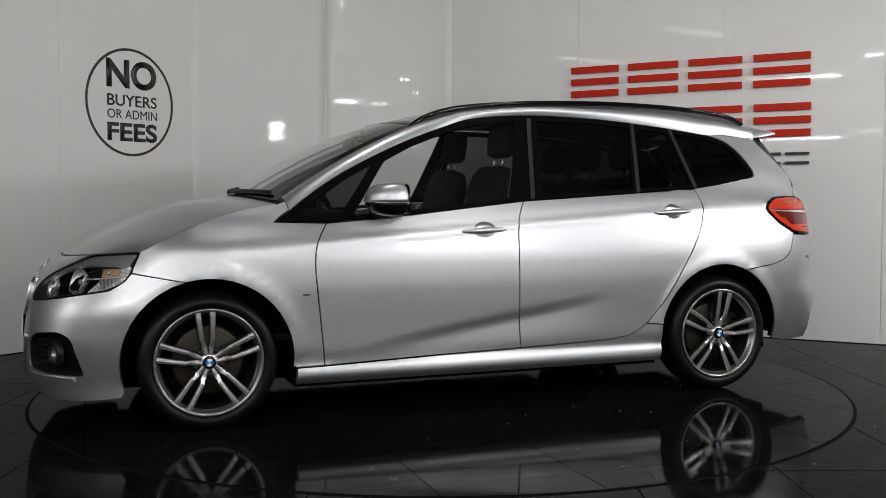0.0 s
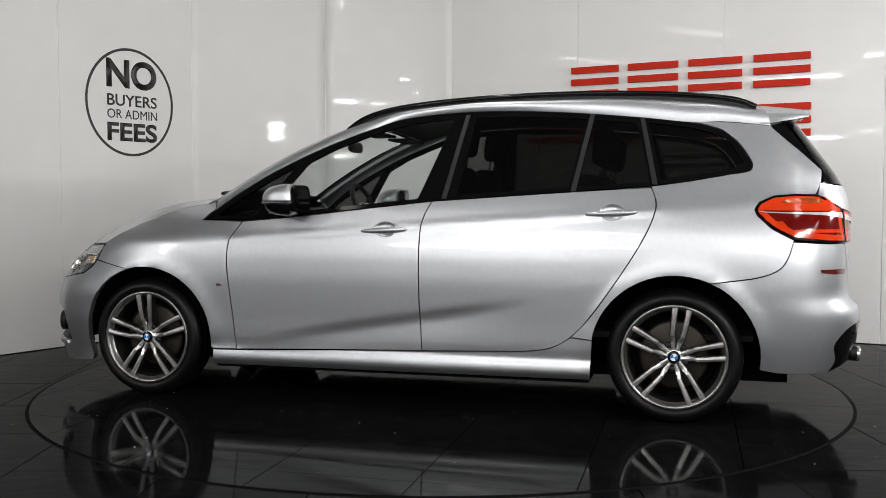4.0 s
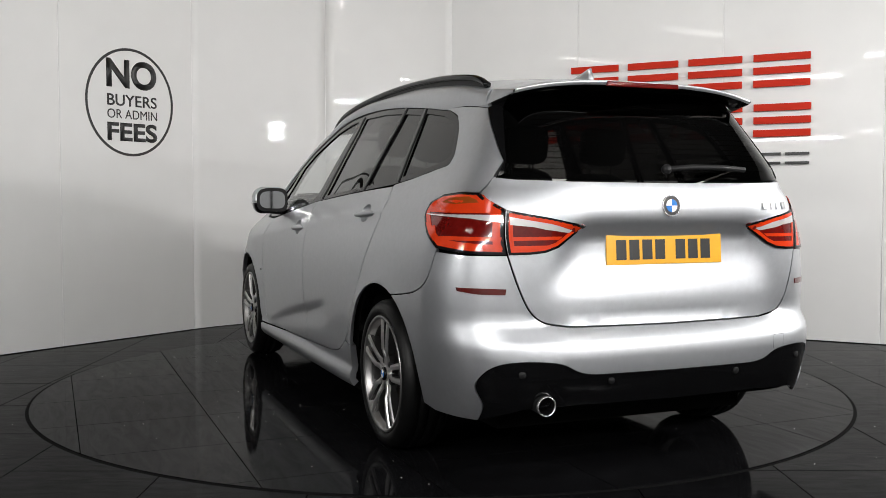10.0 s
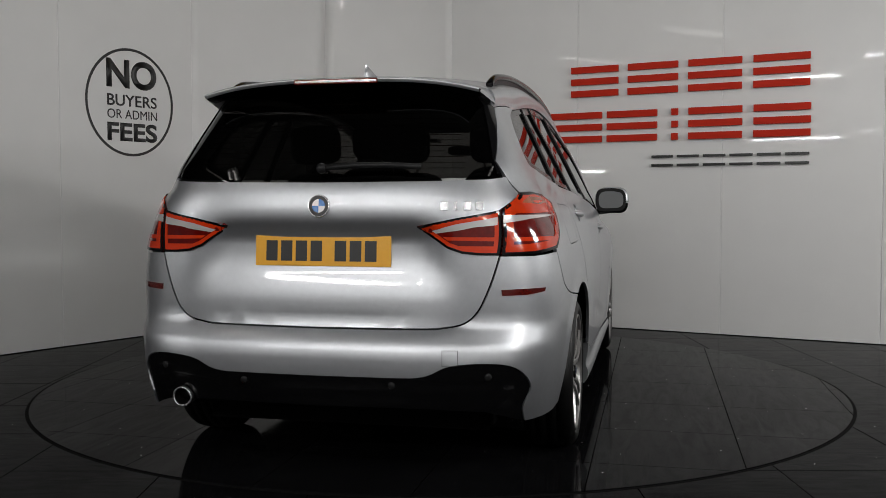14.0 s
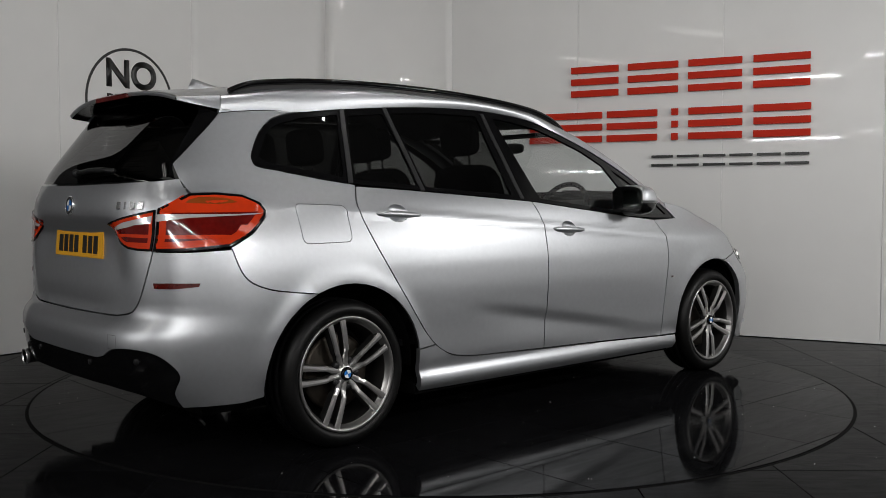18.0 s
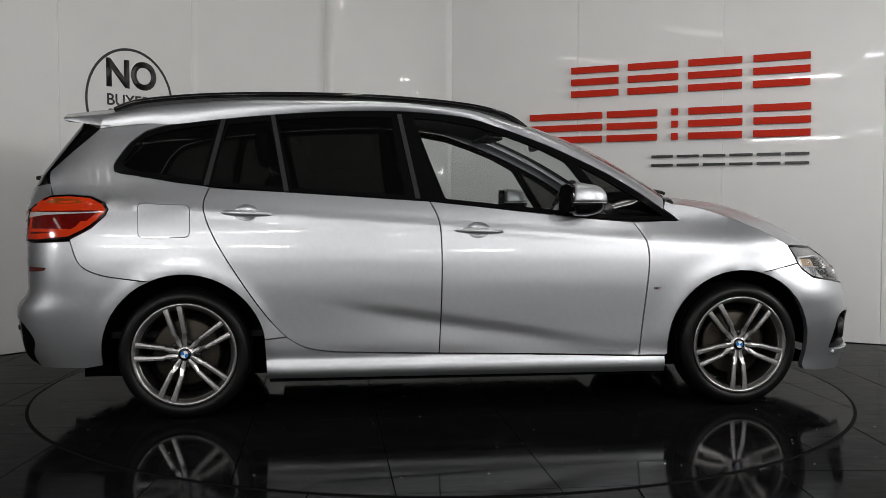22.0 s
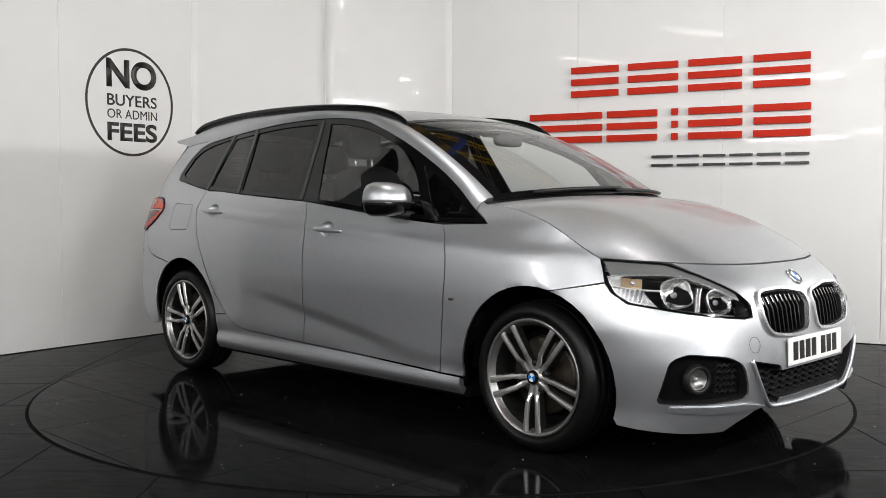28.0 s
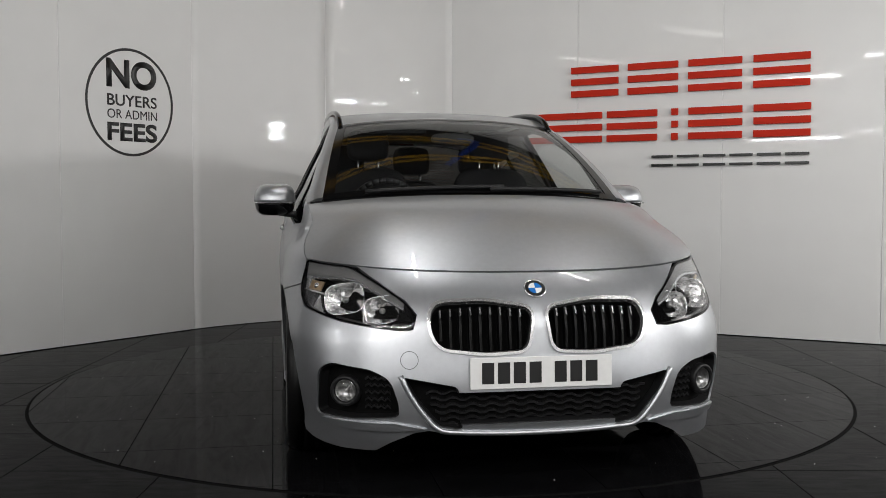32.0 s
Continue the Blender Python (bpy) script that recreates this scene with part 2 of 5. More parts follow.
def shrink(poly, d):
    """Offset a flat outline inwards."""
    area2 = sum(poly[i - 1][0] * poly[i][1] - poly[i][0] * poly[i - 1][1] for i in range(len(poly)))
    sg = 1 if area2 > 0 else -1
    out = []
    k = len(poly)
    for i in range(k):
        a, p, b = Vector(poly[i - 1]), Vector(poly[i]), Vector(poly[(i + 1) % k])
        e1, e2 = (p - a), (b - p)
        if e1.length < 1e-9 or e2.length < 1e-9:
            out.append(tuple(p))
            continue
        n1, n2 = Vector((-e1.y, e1.x)).normalized() * sg, Vector((-e2.y, e2.x)).normalized() * sg
        n = n1 + n2
        n = n / max(0.4, n.length_squared / 2) if n.length > 1e-6 else n1
        out.append(tuple(p + n * d))
    return out



# ---------------------------------------------------------------- the studio
def bend(t):
    """The curved stretch of the wall in plan."""
    p = [Vector(v) for v in ((-2.04, 2.254), (-1.60, 2.86), (-0.521, 3.373), (0.097, 3.045))]
    return tuple(p[0] * (1 - t) ** 3 + p[1] * 3 * t * (1 - t) ** 2 + p[2] * 3 * t * t * (1 - t) + p[3] * t**3)


STRAIGHT_WEST = [(-3.45, 0.33), (-2.743, 1.293), (-2.04, 2.254)]
STRAIGHT_EAST = [(0.097, 3.045), (1.152, 2.484), (2.208, 1.923), (3.23, 1.379), (4.29, 0.815), (5.35, 0.25), (6.41, -0.315), (7.47, -0.88)]
BENDS = [[bend(0.5 * k + 0.5 * i / 14) for i in range(15)] for k in range(2)]
WALL_LINE = STRAIGHT_WEST[:-1] + BENDS[0][:-1] + BENDS[1][:-1] + STRAIGHT_EAST
ROOM_X, ROOM_Y0, ROOM_Y1, CEIL = 9.0, -8.4, 4.2, 4.3


def wall_panel(name, a, b, n):
    a, b = Vector((*a, 0)), Vector((*b, 0))
    d = (b - a).normalized()
    w = (b - a).length
    out = Vector((-d.y, d.x, 0))
    m = Matrix((d.to_4d(), out.to_4d(), (0, 0, 1, 0), (0, 0, 0, 1))).transposed()
    m.translation = a
    m[3][3] = 1
    bm = bmesh.new()
    box(bm, w / 2, 0.02, CEIL / 2, w - (0.005 if w > 0.8 else 0.0), 0.04, CEIL, bevel=0.003 if w > 0.8 else 0)
    ob = part("wall_panel", bm, WALL, smooth=False)
    ob.matrix_basis = m
    return ob


wall = empty("wall_curved", "glossy white panelled studio wall curving round the turntable", "wall", kind="structure")
for line in (STRAIGHT_WEST, STRAIGHT_EAST):
    for i, (a, b) in enumerate(zip(line, line[1:])):
        wall_panel("panel", a, b, i).parent = wall
for line in BENDS:
    bm = bmesh.new()
    pts = [Vector(p) for p in line]
    rows = []
    for i, p in enumerate(pts):
        d = (pts[min(i + 1, len(pts) - 1)] - pts[max(i - 1, 0)]).normalized()
        if i == 0:
            p = p + d * 0.0025
        if i == len(pts) - 1:
            p = p - d * 0.0025
        o = p + Vector((-d.y, d.x)) * 0.04
        rows.append([bm.verts.new((p.x, p.y, 0)), bm.verts.new((p.x, p.y, CEIL)), bm.verts.new((o.x, o.y, CEIL)), bm.verts.new((o.x, o.y, 0))])
    for a, b in zip(rows, rows[1:]):
        bm.faces.new((a[0], b[0], b[1], a[1])).smooth = True
        bm.faces.new((a[2], b[2], b[3], a[3]))
    bm.faces.new(rows[0])
    bm.faces.new(rows[-1][::-1])
    bmesh.ops.split_edges(bm, edges=[e for e in bm.edges if len(e.link_faces) == 2 and e.calc_face_angle(0) > 0.5])
    part("wall_panel", bm, WALL, wall)
bm = bmesh.new()
for a, b in zip(WALL_LINE, WALL_LINE[1:]):
    d = (Vector(b) - Vector(a))
    ang = math.atan2(d.y, d.x)
    m = Matrix.Translation((*a, 0)) @ Matrix.Rotation(ang, 4, "Z")
    box(bm, d.length / 2, 0.0285, CEIL / 2, d.length + 0.01, 0.05, CEIL, m)
part("backing", bm, material("panel_joint", (0.80, 0.80, 0.79), 0.6, 0, 0, 0.1, 30), wall, smooth=False)

floor = empty("floor", "glossy black tiled showroom floor with dusty specks", "floor", kind="structure")
bm = bmesh.new()
box(bm, 0, (ROOM_Y0 + ROOM_Y1) / 2, -0.06, 2 * ROOM_X, ROOM_Y1 - ROOM_Y0, 0.1)
part("floor_base", bm, GROUT, floor, smooth=False)
TS = 0.6
bm = bmesh.new()
box(bm, 0, 0, 0, TS - 0.004, TS - 0.004, 0.008, bevel=0.0012)
bm.verts.ensure_lookup_table()
tile_mesh = bpy.data.meshes.new("floor_tile")
bm.to_mesh(tile_mesh)
bm.free()
tile_mesh.materials.append(TILE)
R_TABLE = 2.24
for i in range(-9, 9):
    for j in range(-12, 6):
        x, y = (i + 0.5) * TS + 0.12, (j + 0.5) * TS - 0.1
        if math.hypot(abs(x) + TS / 2, abs(y) + TS / 2) < R_TABLE - 0.02 or abs(x) > ROOM_X or (abs(x) > 4.6 and y < -4.5):
            continue
        t = new("floor_tile", tile_mesh)
        t.location = (x, y, -0.0085)
        t.parent = floor
bm = bmesh.new()
lathe(bm, [(R_TABLE - 0.004, -0.004), (R_TABLE + 0.012, -0.0035), (R_TABLE + 0.014, -0.006)], 160)
part("gap_ring", bm, DARK, floor, "dark gap round the turntable")

turntable = empty("turntable", "round black tiled car turntable set into the floor", "turntable")


def clip_disc(poly, r, seg=144):
    for k in range(seg):
        a = 2 * math.pi * (k + 0.5) / seg
        n = Vector((math.cos(a), math.sin(a)))
        lim = r * math.cos(math.pi / seg)
        out = []
        for i in range(len(poly)):
            p, q = Vector(poly[i - 1]), Vector(poly[i])
            dp, dq = p.dot(n) - lim, q.dot(n) - lim
            if (dp <= 0) != (dq <= 0):
                out.append(p.lerp(q, dp / (dp - dq)))
            if dq <= 0:
                out.append(q)
        poly = out
        if len(poly) < 3:
            return []
    return poly


bm = bmesh.new()
lathe(bm, [(0.0, -0.0045), (R_TABLE - 0.002, -0.0045), (R_TABLE - 0.002, -0.02)], 160)
part("turntable_deck", bm, GROUT, turntable)
for i in range(-5, 5):
    for j in range(-5, 5):
        x0, y0 = i * TS + 0.17, j * TS + 0.22
        g = 0.002
        poly = clip_disc([(x0 + g, y0 + g), (x0 + TS - g, y0 + g), (x0 + TS - g, y0 + TS - g), (x0 + g, y0 + TS - g)], R_TABLE - 0.004)
        if poly:
            bm = bmesh.new()
            prism(bm, [tuple(p) for p in poly], -0.006, 0.0)
            bmesh.ops.remove_doubles(bm, verts=bm.verts, dist=1e-4)
            part("table_tile", bm, TABLE_TILE, turntable, smooth=False)

bm = bmesh.new()
box(bm, 0, (ROOM_Y0 + ROOM_Y1) / 2, CEIL + 0.05, 2 * ROOM_X + 0.4, ROOM_Y1 - ROOM_Y0 + 0.4, 0.1)
tagged(part("ceiling", bm, CEILING, smooth=False), "grey painted showroom ceiling", "ceiling", kind="structure")
# wall_south is unseen; its white is chosen to bounce light onto the car
for nm, c, s in (("wall_south", (0, ROOM_Y0 - 0.1, CEIL / 2), (2 * ROOM_X, 0.2, CEIL)), ("wall_north", (0, ROOM_Y1 + 0.1, CEIL / 2), (2 * ROOM_X, 0.2, CEIL)), ("wall_west", (-ROOM_X - 0.1, (ROOM_Y0 + ROOM_Y1) / 2, CEIL / 2), (0.2, ROOM_Y1 - ROOM_Y0, CEIL)), ("wall_east", (ROOM_X + 0.1, (ROOM_Y0 + ROOM_Y1) / 2, CEIL / 2), (0.2, ROOM_Y1 - ROOM_Y0, CEIL))):
    bm = bmesh.new()
    box(bm, *c, *s)
    tagged(part(nm, bm, BOUNCE_WALL if nm == "wall_south" else BACK_WALL, smooth=False), "plain white wall behind the camera, added to bounce light" if nm == "wall_south" else "plain grey painted showroom wall", "wall", kind="structure")


def wall_frame(a, b):
    """x along the wall, y up, z out of it towards the room."""
    d = Vector((b[0] - a[0], b[1] - a[1], 0)).normalized()
    up = Vector((0, 0, 1))
    n = d.cross(up)
    m = Matrix((d.to_4d(), up.to_4d(), n.to_4d(), (0, 0, 0, 1))).transposed()
    m.translation = (a[0], a[1], 0)
    m[3][3] = 1
    return m


def lettering(name, text, x, z, height, mat, parent, depth=0.002, width=None, bold=0.0):
    """Words cut from sheet, their lower left corner at x, z, fitted to a cap height and a width."""
    cu = bpy.data.curves.new(name, "FONT")
    cu.body, cu.size, cu.extrude, cu.offset = text, 1.0, 0.0, bold
    tmp = bpy.data.objects.new("tmp", cu)
    scene.collection.objects.link(tmp)
    bpy.context.view_layer.update()
    me = bpy.data.meshes.new_from_object(tmp.evaluated_get(bpy.context.evaluated_depsgraph_get()))
    bpy.data.objects.remove(tmp)
    xs, ys = [v.co.x for v in me.vertices], [v.co.y for v in me.vertices]
    sy = height / (max(ys) - min(ys))
    sx = (width / (max(xs) - min(xs))) if width else sy
    x0, y0 = min(xs), min(ys)
    bm = bmesh.new()
    bm.from_mesh(me)
    for v in bm.verts:
        v.co = Vector(((v.co.x - x0) * sx + x, (v.co.y - y0) * sy + z, 0.001))
    r = bmesh.ops.extrude_face_region(bm, geom=list(bm.faces))
    bmesh.ops.translate(bm, verts=[v for v in r["geom"] if isinstance(v, bmesh.types.BMVert)], vec=(0, 0, depth))
    bmesh.ops.recalc_face_normals(bm, faces=bm.faces)
    return part(name, bm, mat, parent, smooth=False)


LEFT = wall_frame((-2.743, 1.293), (-2.04, 2.254))
fees = empty("wall_sticker", "round black vinyl sticker about fees on the white wall", "sticker")
fees.matrix_basis = LEFT
bm = bmesh.new()
C, Z, RX, RZ = 0.603, 1.812, 0.394, 0.412
n = 96
ring = [[bm.verts.new((C + (RX - d) * math.cos(2 * math.pi * k / n), Z + (RZ - d) * math.sin(2 * math.pi * k / n), h)) for k in range(n)] for d, h in ((0, 0.0005), (0, 0.0025), (0.020, 0.0025), (0.020, 0.0005))]
for a, b in zip(ring, ring[1:]):
    for k in range(n):
        bm.faces.new((a[k], a[(k + 1) % n], b[(k + 1) % n], b[k]))
part("ring", bm, BLACK_SIGN, fees, smooth=False)
lettering("word", "NO", 0.39, 1.915, 0.22, BLACK_SIGN, fees, width=0.45, bold=0.035)
lettering("word", "BUYERS", 0.394, 1.780, 0.088, BLACK_SIGN, fees, width=0.447, bold=0.012)
lettering("word", "OR ADMIN", 0.394, 1.684, 0.070, BLACK_SIGN, fees, width=0.449)
lettering("word", "FEES", 0.392, 1.513, 0.142, BLACK_SIGN, fees, width=0.449, bold=0.03)

RIGHT = wall_frame((1.714, 2.1855), (3.235, 1.3765))
sign = empty("wall_sign", "raised red and black acrylic sign bars on the white wall", "sign")
sign.matrix_basis = RIGHT


def bar(name, x0, x1, z0, z1, mat, d=0.022):
    bm = bmesh.new()
    box(bm, (x0 + x1) / 2, (z0 + z1) / 2, 0.012 + d / 2, x1 - x0, z1 - z0, d, bevel=0.002)
    part(name, bm, mat, sign, smooth=False)


for x0, x1 in ((-0.686, -0.279), (-0.198, 0.213), (0.295, 0.709), (0.794, 1.207)):
    for k in range(3):
        bar("red_bar", x0, x1, 1.925 + 0.0985 * k, 1.925 + 0.0985 * k + 0.054, RED_SIGN)
for x0, x1 in ((-1.061, -0.416), (-0.373, 0.048), (0.164, 0.217), (0.300, 0.715), (0.800, 1.216)):
    for k in range(3):
        bar("red_bar", x0, x1, 1.546 + 0.0985 * k, 1.546 + 0.0985 * k + 0.054, RED_SIGN)
for k in range(6):
    for z0 in (1.335, 1.405):
        bar("black_bar", 0.004 + 0.206 * k, 0.004 + 0.206 * k + 0.175, z0, z0 + 0.020, BLACK_SIGN, 0.015)


def ceiling_fitting(x, y, z, ang, length=1.5):
    ob = tagged(new("tube_light"), "white twin fluorescent tube light under the ceiling", "ceiling light", "tube lights over the showroom")
    ob.matrix_basis = pose(x, y, z, 0, 0, ang)
    bm = bmesh.new()
    box(bm, 0, 0, 0.05, length, 0.26, 0.06, bevel=0.006)
    part("housing", bm, FITTING, ob, smooth=False)
    for s in (1, -1):
        bm = bmesh.new()
        tube(bm, [(-length / 2 + 0.03, 0.075 * s, 0), (length / 2 - 0.03, 0.075 * s, 0)], 0.016, 10)
        part("tube", bm, TUBE, ob)
    bm = bmesh.new()
    box(bm, 0, 0, (CEIL - z + 0.08) / 2 + 0.0, 0.02, 0.02, CEIL - z - 0.08)
    part("drop_rod", bm, FITTING, ob, smooth=False)
    return ob


def girder(x0, x1, y, z, turn):
    """Yellow lattice girder under the ceiling: two chords and a zigzag."""
    ob = tagged(new("roof_girder"), "yellow painted steel lattice girder under the ceiling", "girder", "girders over the turntable")
    ob.matrix_basis = pose(0, y, z, 0, 0, turn)
    for h in (0.0, 0.26):
        bm = bmesh.new()
        box(bm, (x0 + x1) / 2, 0, h, x1 - x0, 0.06, 0.05, bevel=0.004)
        part("chord", bm, YELLOW_STEEL, ob, smooth=False)
    n = int((x1 - x0) / 0.4)
    for i in range(n):
        bm = bmesh.new()
        a, b = x0 + 0.4 * i, x0 + 0.4 * (i + 1)
        tube(bm, [(a, 0, 0.02 if i % 2 else 0.24), (b, 0, 0.24 if i % 2 else 0.02)], 0.014, 6)
        part("brace", bm, YELLOW_STEEL, ob)
    return ob


girder(-3.2, 3.2, 0.9, 3.98, 8)
girder(-2.6, 2.6, 1.9, 3.98, -14)
bm = bmesh.new()
tube(bm, [(0.25 + 0.28 * math.sin(2.6 * t), 0.7 + 1.5 * t, 4.24 - 0.42 * math.sin(math.pi * t)) for t in [i / 20 for i in range(21)]], 0.055, 12)
tagged(part("air_hose", bm, BLUE_HOSE), "blue air hose hanging in a loop from the ceiling", "hose")


def tube_stand(x, y, heights, length):
    """An added, unseen pole on a round foot that carries the lit tubes' housings."""
    ob = tagged(new("added_light_stand"), "added black stand behind the tube lamps, beside the turntable", "light stand", "light stands round the turntable")
    d = (Vector((0, 0.3)) - Vector((x, y))).normalized()
    ob.matrix_basis = Matrix.Translation((x - 0.09 * d.x, y - 0.09 * d.y, 0)) @ Matrix.Rotation(math.atan2(d.y, d.x), 4, "Z")
    bm = bmesh.new()
    lathe(bm, [(0.0, 0.0), (0.24, 0.0), (0.24, 0.012), (0.22, 0.02), (0.03, 0.03), (0.0, 0.03)], 32)
    part("foot", bm, BLACK, ob)
    bm = bmesh.new()
    tube(bm, [(0, 0, 0.02), (0, 0, heights[-1] + 0.05)], 0.016, 12)
    part("pole", bm, BLACK, ob)
    for z in heights:
        bm = bmesh.new()
        box(bm, 0.035, 0, z, 0.05, length + 0.06, 0.05, bevel=0.006)
        part("tube_housing", bm, FITTING, ob, smooth=False)
    return ob


for nm, x, y, heights, length, power in TUBE_BANKS:
    tube_stand(x, y, heights, length)


def specks(name, count, radius, inner, parent, z, seed):
    """Loose grains of pale dust, one mesh."""
    rnd = random.Random(seed)
    bm = bmesh.new()
    for _ in range(count):
        a, r = rnd.uniform(0, 2 * math.pi), math.sqrt(rnd.uniform(inner**2, radius**2))
        x, y, s = r * math.cos(a), r * math.sin(a), rnd.uniform(0.0012, 0.0030)
        if y > 1.0 and inner > 0:
            continue
        bmesh.ops.create_icosphere(bm, subdivisions=1, radius=s, matrix=Matrix.Translation((x, y, z + s * 0.4)) @ Matrix.Diagonal((1, rnd.uniform(0.6, 1.4), 0.6, 1)))
    return part(name, bm, material("pale_dust", (0.6, 0.6, 0.58), 0.8), parent, smooth=False)


tagged(specks("dust", 150, 2.15, 0.0, turntable, 0.0, 3), kind="stuff")
tagged(specks("dust", 110, 3.4, 2.3, floor, -0.0045, 5), kind="stuff")

for x, y, a in ((-5.6, -4.0, 90), (5.4, -5.0, 90), (-2.6, -3.4, 90), (2.8, -3.2, 90), (0.1, -7.0, 0)):
    ceiling_fitting(x, y, 3.6, a)

# ---------------------------------------------------------------- the car's skin
# x forward, y to its left, z up, from the ground midway between the axles. q runs along the side (q = x) and on round the corners.
XF, XR, QF, QR = 1.2, -1.6, 2.75, -2.95
SECTION = [(0.10, 0.80), (0.17, 0.845), (0.195, 0.872), (0.225, 0.890), (0.255, 0.888), (0.285, 0.876), (0.34, 0.882), (0.45, 0.886), (0.56, 0.892), (0.66, 0.896), (0.75, 0.894), (0.84, 0.884), (0.92, 0.868), (1.0, 0.845), (1.06, 0.820), (1.12, 0.787), (1.2, 0.748), (1.3, 0.698), (1.4, 0.646), (1.5, 0.598), (1.6, 0.548)]
NOSE = [(0.08, 2.13), (0.15, 2.155), (0.2, 2.175), (0.3, 2.195), (0.39, 2.20), (0.5, 2.188), (0.6, 2.175), (0.7, 2.155), (0.8, 2.12), (0.9, 2.08), (1.05, 2.0)]
ROLL = [(0.62, 0.0), (0.68, 0.018), (0.725, 0.04), (0.76, 0.07), (0.79, 0.105), (0.85, 0.16)]
TAIL = [(0.15, -2.15), (0.22, -2.20), (0.31, -2.245), (0.42, -2.268), (0.5, -2.272), (0.56, -2.252), (0.585, -2.222), (0.61, -2.210), (0.68, -2.212), (0.76, -2.213), (0.9, -2.214), (1.0, -2.222), (1.05, -2.218), (1.10, -2.204), (1.14, -2.180), (1.2, -2.142), (1.3, -2.072), (1.4, -2.0), (1.5, -1.925)]
FRONT_AXLE, REAR_AXLE, HUB = 1.386, -1.39, 0.318


def bell(u, w):
    return math.exp(-((u / w) ** 2))


def smooth(a, b, x):
    t = min(1, max(0, (x - a) / (b - a)))
    return t * t * (3 - 2 * t)


def half_width(x, z):
    w = curve(SECTION, z)
    # the bumpers draw in towards the ground, without the sills' ledge
    ends = max(smooth(1.05, 1.3, x), smooth(-1.05, -1.3, x))
    if z < 0.5:
        w += ends * (0.887 - 0.055 * ((0.5 - z) / 0.35) ** 1.4 - w)
    up = smooth(0.85, 1.15, z)
    back = max(0.0, (-0.7 - x) / 1.05) ** 1.6
    w -= back * (0.034 + 0.022 * up)
    w -= 0.052 * max(0.0, min(1.4, (x - 0.3) / 0.775)) ** 1.5 * smooth(0.82, 0.98, z)
    # lower swage that climbs to the rear
    zc = 0.395 - 0.160 * (x - 0.48)
    u = z - zc
    if u < 0.006:
        w -= 0.011 * smooth(-0.006, 0.05, -u) * bell(u, 0.13) * smooth(0.80, 0.2, x) * smooth(-0.80, -0.25, x) * smooth(0.27, 0.34, z)
    # soft shoulder crease
    w += 0.0065 * bell(z - (0.915 - 0.07 * x), 0.015) * smooth(1.5, 0.9, x)
    # lips of the wheel arches
    for ax in (FRONT_AXLE, REAR_AXLE):
        r = math.hypot(x - ax, z - HUB)
        w += 0.009 * bell(r - 0.40, 0.035) * smooth(0.2, 0.4, z)
    return w


def skin(q, z):
    s = 1
    if q > QF:
        q, s = 2 * QF - q, -1
    if q < QR:
        q, s = 2 * QR - q, -1
    if q > XF:
        al = radians(90 * (1 - (q - XF) / (QF - XF)))
        n, a = 3.8 - 1.1 * smooth(0.42, 0.82, z), curve(NOSE, z) - XF
        c, d = max(0.0, math.cos(al)), max(0.0, math.sin(al))
        rho = (c**n + d**n) ** (-1 / n)
        x = XF + a * rho * c
        return Vector((x - curve(ROLL, z) * c**1.5, s * half_width(min(x, 1.7), max(z, 0.16 + 0.07 * smooth(1.4, 1.75, x)) if z < 0.24 else z) * rho * d, z))
    if q < XR:
        al = radians(90 * (1 - (XR - q) / (XR - QR)))
        n, a = 4.4 + 1.2 * smooth(1.08, 1.2, z), XR - curve(TAIL, z)
        c, d = max(0.0, math.cos(al)), max(0.0, math.sin(al))
        rho = (c**n + d**n) ** (-1 / n)
        x = XR - a * rho * c
        # hollow round the number plate
        y = half_width(x, z) * rho * d
        hollow = smooth(0.47, 0.33, y - 0.4 * (0.95 - z)) * smooth(0.67, 0.86, z) * smooth(0.965, 0.945, z)
        return Vector((x + 0.030 * hollow, s * y, z))
    return Vector((q, s * half_width(q, z), z))


def normal(q, z):
    d = 0.004
    n = (skin(q + d, z) - skin(q - d, z)).cross(skin(q, z + d) - skin(q, z - d))
    n.normalize()
    p = skin(q, z)
    return n if n.dot(Vector((p.x * 0.35, p.y, 0.15 * (p.z - 0.7)))) > 0 else -n


def solve_q(lo, hi, f):
    for _ in range(40):
        mid = (lo + hi) / 2
        lo, hi = (mid, hi) if f(mid) > 0 else (lo, mid)
    return (lo + hi) / 2


def FY(y, z):
    """Place on the nose, y metres from the middle."""
    s, y = (1 if y >= 0 else -1), abs(y)
    q = solve_q(XF, QF, lambda v: skin(v, z).y - y)
    return (q if s > 0 else 2 * QF - q, z)


def RY(y, z):
    """Place on the tail, y metres from the middle."""
    s, y = (1 if y >= 0 else -1), abs(y)
    q = solve_q(XR, QR, lambda v: skin(v, z).y - y)
    return (q if s > 0 else 2 * QR - q, z)


def SX(x, z):
    """Place on the flank, by x."""
    if x > XF:
        return (solve_q(XF, QF, lambda v: x - skin(v, z).x), z)
    if x < XR:
        return (solve_q(XR, QR, lambda v: skin(v, z).x - x), z)
    return (x, z)


def both(half, middle):
    """Close a half outline over the middle line q = middle."""
    return half + [(2 * middle - q, z) for q, z in half[::-1] if abs(q - middle) > 1e-4]


